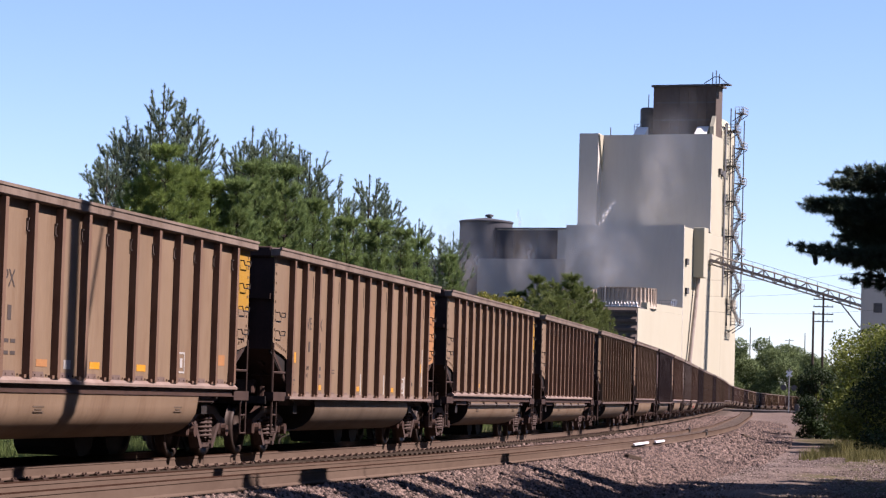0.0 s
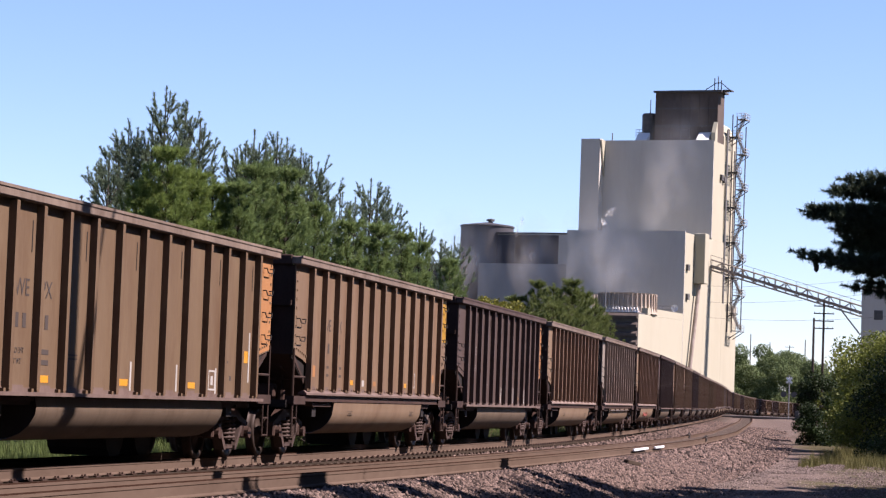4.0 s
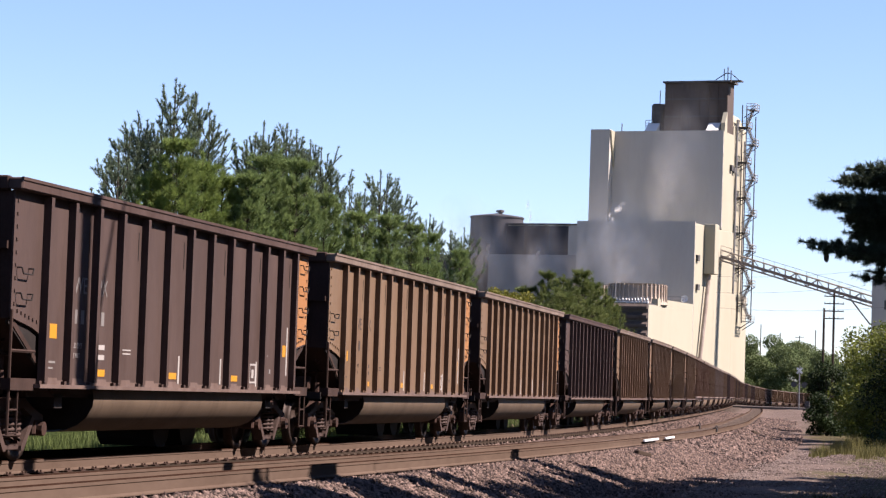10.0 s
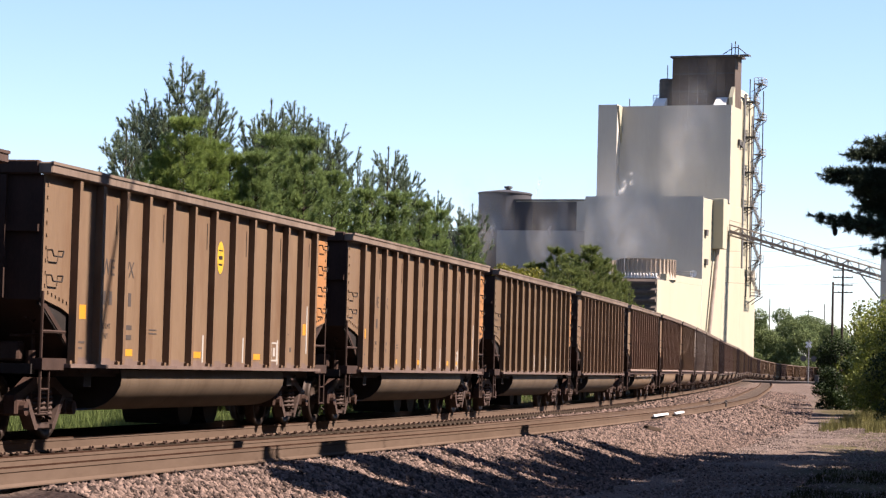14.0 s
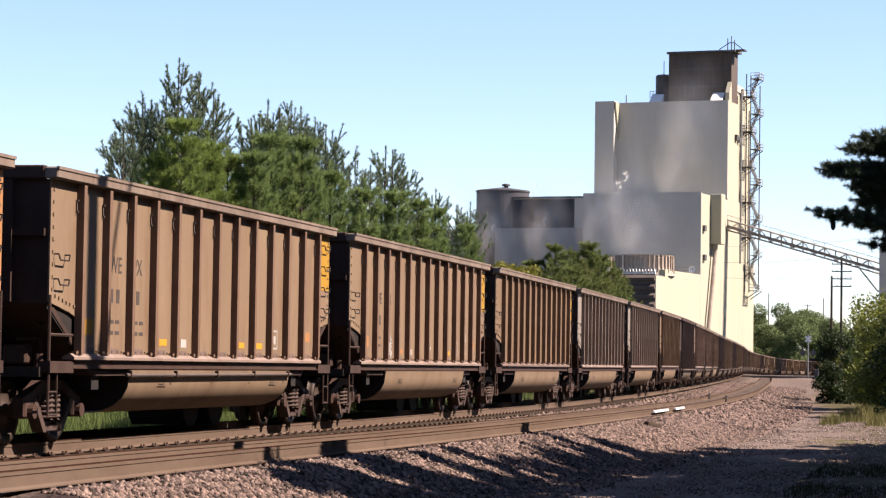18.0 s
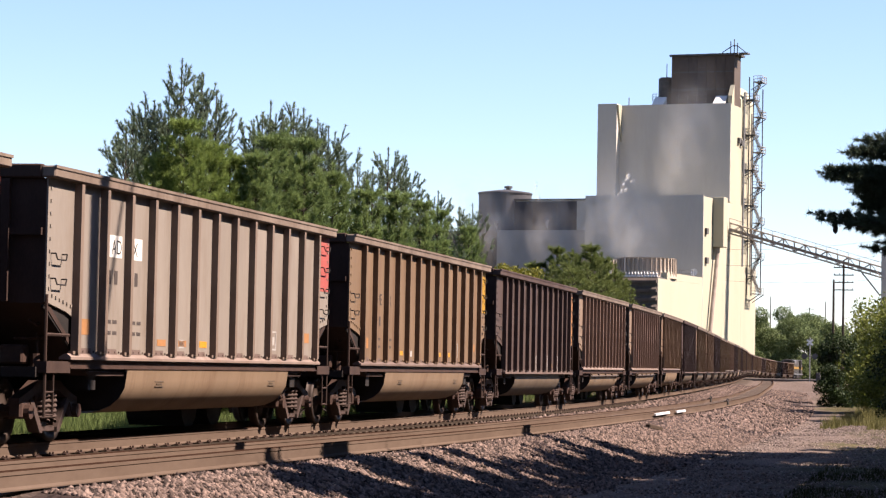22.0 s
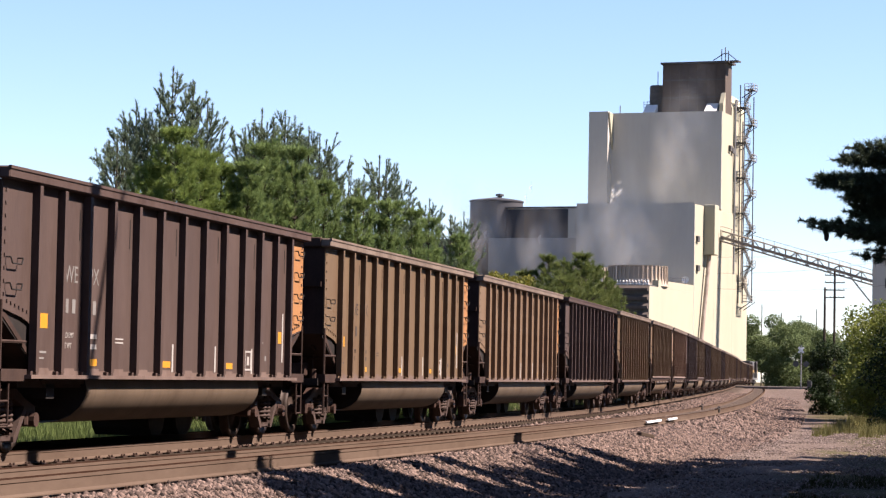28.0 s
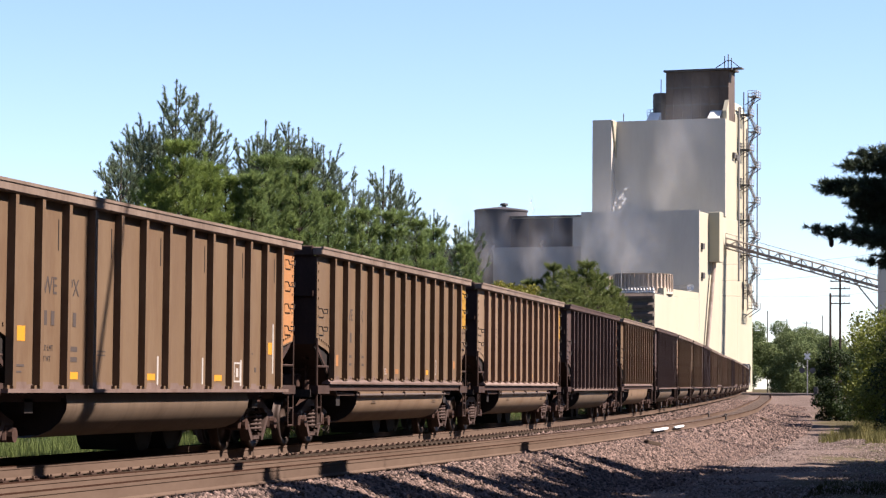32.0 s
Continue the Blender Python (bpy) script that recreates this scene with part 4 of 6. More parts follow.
        for k in range(11):
            y0, z0 = -2.1 + 0.27 * k + rg.uniform(-0.05, 0.05), 0.74 + rg.uniform(-0.02, 0.04)
            z1 = 0.92 + rg.uniform(-0.05, 0.02)
            g.path([(1.447 + 0.3 * (z0 - 0.74), y0, z0), (1.487, y0 + rg.uniform(-0.04, 0.12), (z0 + z1) / 2), (1.493, y0 + rg.uniform(0.0, 0.14), z1)], rg.uniform(0.012, 0.022), 4)
        part("scrawl", g, FADED_RED, c, "faded red spray-paint scrawl on the tub")
    if seed in PIPED:
        g = Geo().rod((1.57, -4.35, 1.01), (1.57, 4.45, 1.02), 0.026, 8)
        pipe = part("brake_pipe", g, PIPE, c, "pale pipe clipped under the side sill")
        for k in range(5):
            y = -4.2 + 2.1 * k
            part("clip", Geo().box(1.55, 1.605, y - 0.02, y + 0.02, 0.975, 1.075), CAST, pipe)



FLEET = ("tan yellow,tan orange,tan yellow,tan yellow,rust orange,brown yellow,dark orange,tan yellow,grey red,tan yellow,dark orange,brown orange,"
         "brown orange,dark orange,brown orange,brown orange,rust orange,brown orange,tan yellow,tan yellow,brown yellow,grey red,grey red,brown yellow,"
         "dark orange,pale yellow,pale yellow,brown yellow,dark orange,rust orange,brown orange,dark orange,rust orange,rust yellow,tan yellow,dark orange,"
         "rust yellow,dark orange,rust orange,rust orange,dark orange,brown orange,rust yellow,brown orange,rust orange,dark orange,brown yellow,rust orange,"
         "brown yellow,dark orange,rust orange,brown orange,rust yellow,dark orange,rust orange").split(",")
WORDS = {"brown": "dusty brown", "rust": "rust-brown", "tan": "light tan-brown", "pale": "pale beige", "grey": "pale grey-brown", "dark": "dark grey-brown"}
cars = []
first_of = {}
for i, spec in enumerate(FLEET):
    colour, end_colour = spec.split()
    key = (colour, end_colour, i >= 41)
    if key in first_of:
        c = copy_thing(first_of[key], Matrix.Identity(4))
    else:
        c = build_car(*key)
        first_of[key] = c
    tagged(c, WORDS[colour] + " ribbed steel coal gondola with " + end_colour + " end panel")
    cars.append(c)
EXTRAS = {13: "emblem", 14: "emblem", 21: "patches", 22: "patches", 8: "patches", 19: "scrawl", 9: "red_scrawl", 12: "paint_out"}
for i, c in enumerate(cars):
    colour, end_colour = FLEET[i].split()
    decorate(c, colour, end_colour == "orange", i, EXTRAS.get(i, ""))


def build_locomotive():
    c = thing("locomotive", "dark and yellow diesel locomotive pushing at the train's tail", "locomotive")
    g = Geo()
    g.box(-1.5, 1.5, -10.4, 10.4, 1.15, 1.5)
    part("frame", g, LOCO_GREY, c)
    part("fuel_tank", Geo().box(-1.35, 1.35, -3.2, 3.2, 0.35, 1.15, c=0.1), BLACK, c)
    part("hood", Geo().box(-0.95, 0.95, -9.6, 6.6, 1.5, 4.45, c=0.12), LOCO_DARK, c, "dark grimy engine hood")
    part("hood_stripe", Geo().box(0.955, 0.965, -9.3, 6.5, 2.5, 3.0), LOCO_YELLOW, c, "yellow hood stripe")
    part("hood_roof", Geo().box(-1.05, 1.05, -9.7, 6.6, 4.45, 4.62, c=0.05), LOCO_GREY, c)
    part("cab", Geo().box(-1.5, 1.5, 6.6, 8.6, 1.5, 4.6, c=0.15), LOCO_DARK, c, "dark grimy driving cab")
    part("cab_stripe", Geo().box(1.505, 1.515, 6.8, 8.4, 2.4, 3.0), LOCO_YELLOW, c, "yellow cab stripe")
    part("cab_roof", Geo().box(-1.45, 1.45, 6.6, 8.6, 4.603, 4.74, c=0.05), LOCO_GREY, c)
    part("nose", Geo().box(-0.9, 0.9, 8.6, 10.1, 1.5, 3.4, c=0.2), LOCO_YELLOW, c, "yellow short nose")
    for x in (-0.6, 0.6):
        part("windscreen", Geo().box(x - 0.45, x + 0.45, 8.605, 8.63, 3.6, 4.3), GLASS, c)
    for y in (7.1, 7.9):
        part("side_window", Geo().box(1.505, 1.53, y - 0.3, y + 0.3, 3.55, 4.25), GLASS, c)
    part("radiator", Geo().box(-1.5, 1.5, -9.3, -5.2, 3.6, 4.5, c=0.15), LOCO_GREY, c)
    for y in (-6.5, 6.5):
        t = part("truck", Geo().box(-1.2, 1.2, y - 2.4, y + 2.4, 0.45, 0.95, c=0.08), BLACK, c)
        for dy in (-1.9, 0, 1.9):
            for sx in (0, 1):
                part("wheel", cached(MESHES, ("wheel", WHEEL.name), lambda: wheel_mesh(WHEEL)), None, t, at=(MIRROR_Y if sx else Matrix.Identity(4)) @ Matrix.Translation((0, (y + dy) * (-1 if sx else 1), 0)))
    g = Geo()
    for y in range(-9, 7, 2):
        g.rod((1.48, y, 1.5), (1.48, y, 2.5), 0.03, 5)
    g.rod((1.48, -9.5, 2.5), (1.48, 6.5, 2.5), 0.03, 5)
    part("hand_rail", g, LOCO_GREY, c)
    return c


loco = build_locomotive()


# ---- the processing plant: one long sunlit wall that faces the line ----
PLANT = Matrix.Translation((-53.16, 500.9, 0)) @ Matrix.Rotation(radians(-10), 4, "Z")


def landing_grate(x0, x1, z):
    """Open steel grating of one stair landing."""
    g = Geo().box(x0, x0 + 0.12, 33.5, 37.5, z, z + 0.2).box(x1 - 0.12, x1, 33.5, 37.5, z, z + 0.2)
    for k in range(6):
        g.box(x0 + 0.12, x1 - 0.12, 33.5 + 0.75 * k, 33.75 + 0.75 * k, z + 0.05, z + 0.15)
    return g


def build_plant():
    p = thing("grain_plant", "tall cream and grey windowless grain processing plant", "factory", at=PLANT)
    G = Geo
    part("lower_block", G().box(-25.5, 0, 0, 29.6, -1, 37.1, c=0.05), CREAM, p)
    part("rear_block", G().box(-25.5, -0.01, 29.62, 42, -1, 24.0, c=0.05), CREAM, p)
    part("stair_wall", G().prism([(-9.0, 24.0), (-1.0, 24.0), (-1.0, 60.4), (-2.6, 63.4), (-4.0, 64.2), (-9.0, 64.2)], 1, 31.02, 41.5), CREAM, p)
    part("front_cladding", G().box(-25.55, -0.02, -0.25, -0.02, 3, 37.4), CLAD, p, "pale grey cladding on the shaded front")
    part("tower", G().prism([(-28.95, 20.0), (-0.05, 20.0), (-0.05, 28.2), (-0.35, 29.1), (-1.2, 29.6), (-28.95, 29.6)], 2, 37.12, 58.2), CREAM, p)
    part("tower_cladding", G().box(-29.0, -0.07, 19.7, 19.98, 37.4, 58.4), CLAD, p, "pale grey cladding on the shaded front")
    part("stair_shaft", G().box(-29.0, -24.7, 17.2, 19.68, 37.4, 58.55), CLAD, p)
    part("roof_fin", G().prism([(19.7, 58.3), (17.0, 58.3), (19.7, 50.5)], 0, -24.6, -24.3), CREAM, p)
    part("penthouse", G().box(-15.2, -1.1, 26, 31, 58.2, 69.5, c=0.05), SOOT, p, "soot-stained brown penthouse")
    for x in np.arange(-13.6, -1.2, 2.05):
        part("panel_rib", G().box(x - 0.12, x + 0.12, 25.86, 25.998, 58.6, 69.3), SOOT, p)
    for z in (62.2, 66.0):
        part("panel_belt", G().box(-15.1, -1.15, 25.88, 25.996, z - 0.15, z + 0.15), DARKMETAL, p)
    part("penthouse_tank", G().turned([(0.01, 65.3), (1.5, 65.2), (1.75, 64.9), (1.75, 58.3), (0.01, 58.3)], 20, Matrix.Translation((-17.05, 28.5, 0))), DARKMETAL, p, "dark rounded tank beside the penthouse")
    g = G()
    for z in (60.3, 60.9, 61.5):
        g.path([(-19.6, 26.6, z), (-18.0, 26.4, z), (-18.0, 28.0, z)], 0.06, 5)
    for x, y in ((-19.6, 26.6), (-18.8, 26.5), (-18.0, 26.4)):
        g.rod((x, y, 59.9), (x, y, 61.5), 0.06, 5)
    part("balcony_rail", g, GALV, p)
    part("yellow_shutter", G().prism([(24.0, 58.3), (25.8, 58.3), (25.8, 63.0), (24.0, 60.5)], 0, -1.9, -1.0), CREAM, p, "cream upright flap beside the penthouse")
    part("penthouse_roof", G().box(-15.6, -0.3, 25.5, 31.4, 69.5, 69.9), DARKMETAL, p)
    for x in (-18.7, -5.0):
        part("skylight", G().prism([(22.6, 58.45), (25.6, 58.45), (25.6, 60.7)], 0, x, x + 2.6), PALEROOF, p, "pale sloped skylight")
    part("annex", G().box(-14, -0.02, -31, -0.3, -1, 19.0, c=0.05), CREAM, p)
    part("annex_parapet", G().box(-4, -0.03, -25, -0.32, 19.0, 20.4), CREAM, p)
    part("annex_front", G().box(-14.1, -0.04, -31.25, -31.02, 3, 19.1), DARKMETAL, p)
    for z in np.arange(8.0, 18.5, 1.7):
        part("louvre", G().prism([(-31.25, z), (-32.0, z - 0.25), (-32.0, z + 0.35), (-31.25, z + 0.9)], 0, -13.5, -0.1), SOOT, p, "brown horizontal louvre")
    duct = part("duct_box", G().box(-0.01, 2.4, 6.5, 9.5, 27.0, 37.4, c=0.1), CREAM, p, "cream box duct on the wall")
    g = G().rod((0.9, 8.0, 27.5), (0.7, 1.6, 3.0), 0.42, 10)
    part("chute", g, RUSTFRAME, p, "long slanting spout pipe")
    for y, z in ((25.8, 50.9), (27.8, 50.6), (1.5, 30), (1.8, 24)):
        part("wall_vent", G().box(-0.01, 0.5, y - 0.7, y + 0.7, z - 0.6, z + 0.6), DARKMETAL, p)
    # left-hand block with soot-streaked upper bands, and the round tank before its end
    part("left_block", G().box(-43.6, -25.6, 6, 45, -1, 36.9), CLAD, p)
    for x0, x1, mat, name in ((-43.6, -39.4, GREYTANK, "dull grey upper panel"), (-39.38, -33.8, SOOT, "soot-blackened upper panel"), (-33.78, -29.5, GREYTANK, "dull grey upper panel"), (-29.48, -25.62, CLAD, "")):
        part("upper_panel", G().box(x0, x1, 5.8, 5.98, 30.5, 36.7), mat, p, name)
    part("block_coping", G().box(-43.7, -25.62, 5.6, 6.2, 36.92, 37.25), DARKMETAL, p)
    part("left_wing", G().box(-45.6, -25.62, 1.0, 5.78, -1, 30.3), DULL, p, "dull grey cladding")
    part("far_wing", G().box(-100, -52.6, 4, 30, -1, 30.3), GREYTANK, p, "dull grey low wing")
    g = G().turned([(5.7, 0.0), (5.7, 38.5), (5.9, 38.55), (5.9, 38.8), (5.55, 38.95), (0.01, 39.7)], 48, Matrix.Translation((-47.3, 10, 0)))
    part("round_tank", g, GREYTANK, p, "dark grey cylindrical tank")
    part("tank_vent", G().turned([(0.5, 39.2), (0.5, 39.9), (0.9, 39.9), (0.9, 40.3), (0.01, 40.5)], 12, Matrix.Translation((-46.6, 10, 0))), DARKMETAL, p)
    # fan shrouds on the annex roof
    for x, y, r, z0, z1 in ((-5.5, -21, 6.0, 19.3, 23.3), (-17.2, -16, 5.2, 19.3, 23.2)):
        prof = [(r, z0), (r * 0.94, z0 + 1.5), (r * 0.93, z1 - 0.4), (r * 0.97, z1), (r * 0.93, z1), (r * 0.88, z0)]
        s = part("fan_shroud", G().turned(prof, 40, Matrix.Translation((x, y, 0))), TERRA, p, "tan cylindrical fan shroud")
        for k in range(40):
            a = 2 * math.pi * k / 40
            part("shroud_rib", cached(MESHES, ("shroud_rib", r), lambda: G().box(r * 0.93, r * 0.99, -0.09, 0.09, z0, z1 - 0.1).mesh("shroud_rib", TERRA)), None, s,
                 at=Matrix.Translation((x, y, 0)) @ Matrix.Rotation(a, 4, "Z"))
    part("fan_deck", G().box(-24, -0.4, -30.5, -8, 18.9, 19.3), DARKMETAL, p)
    g = G()
    for x in np.arange(-13.5, 0.1, 1.5):
        g.rod((x, -30.8, 19.0), (x, -30.8, 20.3), 0.06, 5)
    for z in (19.7, 20.3):
        g.rod((-13.5, -30.8, z), (-0.1, -30.8, z), 0.06, 5)
    part("roof_railing", g, GALV, p, "grey pipe railing")
    g = G()
    for k in range(12):
        g.prism([(-8.6 + 0.62 * k, 19.32), (-8.0 + 0.62 * k, 19.32), (-8.3 + 0.62 * k, 20.5)], 1, -27.6, -27.2)
    part("roof_cowl", g, PALEROOF, p, "row of pale pointed cowls")
    dish = G().turned([(0.02, 0.0), (0.4, 0.08), (0.75, 0.3)], 16, Matrix.Translation((-0.9, -3.2, 21.3)) @ Matrix.Rotation(radians(75), 4, "X"), closed=False)
    part("dish", dish, WHITEPAINT, p, "small white dish")
    part("dish_mast", G().rod((-0.9, -3.0, 20.3), (-0.9, -3.0, 21.4), 0.06, 5), GALV, p)
    g = G()
    for y in (-8.0, -6.6, -5.2):
        for x in (-3.0, -0.3):
            g.rod((x, y, 20.3), (x, y, 21.6), 0.06, 5)
    for z in (20.9, 21.6):
        g.path([(-3.0, -8.0, z), (-0.3, -8.0, z), (-0.3, -5.2, z), (-3.0, -5.2, z)], 0.05, 5)
    part("hatch_rail", g, GALV, p, "grey hatch railing")
    for x, h, r_ in ((-12.0, 2.0, 0.1), (-10.6, 3.2, 0.35), (-9.4, 1.6, 0.1), (-7.6, 4.2, 0.09)):
        part("vent_pipe", G().rod((x, -28.6, 19.3), (x, -28.6, 19.3 + h), r_, 8), GALV, p)
    # fire stairs down the far edge
    for x, y in ((0.2, 33.6), (0.2, 37.2), (2.75, 35.4)):
        part("stair_mast", G().box(x - 0.1, x + 0.1, y - 0.1, y + 0.1, 18, 65.5 if x < 1 else 63.0), DARKMETAL, p)
    for k in range(13):
        z = 18.2 + 3.85 * k
        outer = k % 2 == 0
        x0, x1 = (1.1, 3.0) if outer else (-0.9, 1.5)
        lv = part("landing", landing_grate(x0, x1, z), GALV if outer else DARKMETAL, p, "steel grating landing")
        g = G()
        for x, y in ((x1, 33.6), (x1, 35.5), (x1, 37.4), ((x0 + x1) / 2, 33.6), (x0, 33.6)):
            g.rod((x, y, z + 0.2), (x, y, z + 1.4), 0.055, 5)
        for zz in (0.75, 1.4):
            g.path([(x0, 33.6, z + zz), (x1, 33.6, z + zz), (x1, 37.4, z + zz), (x0, 37.4, z + zz)], 0.05, 5)
        part("landing_rail", g, TRUSS, lv)
        for y in (33.7, 37.3):
            part("landing_brace", G().rod((x1, y, z), (x0 - 0.6, y, z - 1.7), 0.10, 5), DARKMETAL, lv)
        if k < 12:
            xa, xb = (2.7, 1.0) if outer else (1.0, 2.7)
            fl = G()
            for y in (33.7, 34.9):
                fl.prism([(xa, z + 0.1), (xa, z + 0.5), (xb, z + 4.35), (xb, z + 3.95)], 1, y, y + 0.08)
            for j in range(12):
                u = (j + 0.5) / 12
                fl.box(xa + (xb - xa) * u - 0.16, xa + (xb - xa) * u + 0.16, 33.78, 34.9, z + 0.25 + 3.85 * u, z + 0.3 + 3.85 * u)
            flight = part("stair_flight", fl, GALV, p)
            g = G()
            for y in (33.7, 34.95):
                for h in (0.8, 1.3):
                    g.rod((xa, y, z + h), (xb, y, z + 3.85 + h), 0.045, 5)
                for j in range(5):
                    u = j / 4
                    g.rod((xa + (xb - xa) * u, y, z + 0.3 + 3.85 * u), (xa + (xb - xa) * u, y, z + 1.3 + 3.85 * u), 0.04, 4)
            part("flight_rail", g, TRUSS, flight)
    for z, w in ((60.2, 1.6), (52.0, 1.3), (44.5, 1.5), (36.6, 1.2), (29.4, 1.4)):
        part("wall_door", G().box(-1.0, -0.93, 33.9, 33.9 + w, z, z + 2.2), DARKMETAL, p)
    g = G().rod((-0.6, 32.6, 20.0), (-0.6, 32.6, 62.0), 0.22, 8).rod((-0.5, 38.6, 24.0), (-0.5, 38.6, 58.0), 0.16, 8)
    part("riser_pipe", g, GALV, p, "grey riser pipe on the stair wall")
    g = G()
    for x, h in ((-2.3, 2.8), (-1.5, 3.2), (-0.8, 2.4)):
        g.rod((x, 27, 69.8), (x, 27, 69.8 + h), 0.12, 6)
    g.path([(-4.2, 27, 70.2), (-1.9, 27, 71.6), (-0.8, 27, 71.6), (1.0, 27, 70.1)], 0.1, 5)
    part("roof_mast", g, DARKMETAL, p, "dark antenna mast with braces")
    part("roof_platform", G().box(-0.28, 1.6, 26.2, 28.6, 69.75, 70.0), DARKMETAL, p)
    g = G().rod((-23.2, 21, 58.2), (-23.2, 21, 60.2), 0.12, 6).rod((-17.5, 30, 64.5), (-17.5, 30, 68.5), 0.1, 6)
    part("roof_pipe", g, DARKMETAL, p)
    return p


plant = build_plant()


def build_conveyor():
    """Slanting truss gallery from the plant's wall over the line to the next building."""
    a, b = Vector((-49.6, 520.0, 30.6)), Vector((-17.9, 520.0, 21.6))
    c = thing("conveyor_bridge", "rusty steel truss conveyor bridge above the line", "conveyor", at=Matrix.Translation(a))
    d = b - a
    n = 14
    g = Geo()
    for y in (-1.1, 1.1):
        for z in (0.0, 2.2):
            g.rod((0, y, z), (d.x, y, d.z + z), 0.14, 5)
    part("truss_frame", g, TRUSS, c, "grey steel truss frame")
    for i in range(n):
        p, q = d * (i / n), d * ((i + 1) / n)
        for y in (-1.1, 1.1):
            g = Geo()
            g.rod((p.x, y, p.z), (p.x, y, p.z + 2.2), 0.09, 5)
            g.rod((p.x, y, p.z + (2.2 if i % 2 else 0)), (q.x, y, q.z + (0 if i % 2 else 2.2)), 0.08, 5)
            part("truss_bay", g, TRUSS, c)
    part("belt_trough", Geo().prism([(0, 0.5), (d.x, d.z + 0.5), (d.x, d.z + 1.1), (0, 1.1)], 1, -0.8, 0.8), RUSTFRAME, c, "brown covered belt trough")
    for x, y in ((d.x - 4.2, -1.0), (d.x - 4.2, 1.0)):
        part("raking_strut", Geo().rod((x, y, d.z + 1.2), (d.x - 0.2, y, d.z - 3.8), 0.16, 5), TRUSS, c)
    g = Geo()
    for k in range(15):
        q = d * (k / 14)
        g.rod((q.x, -1.3, q.z + 2.2), (q.x, -1.3, q.z + 3.1), 0.05, 4)
    g.rod((0, -1.3, 3.1), (d.x, -1.3, d.z + 3.1), 0.06, 4)
    part("walkway_rail", g, TRUSS, c, "grey walkway hand rail")
    return c


conveyor = build_conveyor()


def build_silo_house():
    c = thing("silo_house", "grey concrete building at the conveyor's end", "building", at=pose(-11.7, 519.5, 0))
    part("wall", Geo().box(-6.2, 14, 0, 15, -1.5, 27.6), CLAD, c)
    part("roof", Geo().box(-6.4, 14.2, -0.2, 15.2, 27.6, 28.0), DARKMETAL, c)
    for x in (-3.6, 1.5, 6.0):
        for z in (21,):
            part("window", Geo().box(x, x + 1.8, -0.06, -0.005, z, z + 2.0), DARKMETAL, c)
    return c


silo_house = build_silo_house()


# ---- trees ----
def tuft_arrays(points, dirs, length, width, count, rg, spread=0.8):
    """Bundles of thin needle triangles: one bundle at each point, fanned about its direction."""
    points, dirs = np.asarray(points), np.asarray(dirs)
    n = len(points)
    base = np.repeat(points, count, axis=0)
    d = np.repeat(dirs, count, axis=0) + rg.normal(0, spread, (n * count, 3))
    d /= np.linalg.norm(d, axis=1, keepdims=True) + 1e-9
    side = np.cross(d, rg.normal(0, 1, (n * count, 3)))
    side /= np.linalg.norm(side, axis=1, keepdims=True) + 1e-9
    ln = length * rg.uniform(0.6, 1.15, (n * count, 1))
    v = np.empty((n * count * 3, 3))
    v[0::3], v[1::3], v[2::3] = base + side * width / 2, base - side * width / 2, base + d * ln
    return v, np.arange(len(v)).reshape(-1, 3)


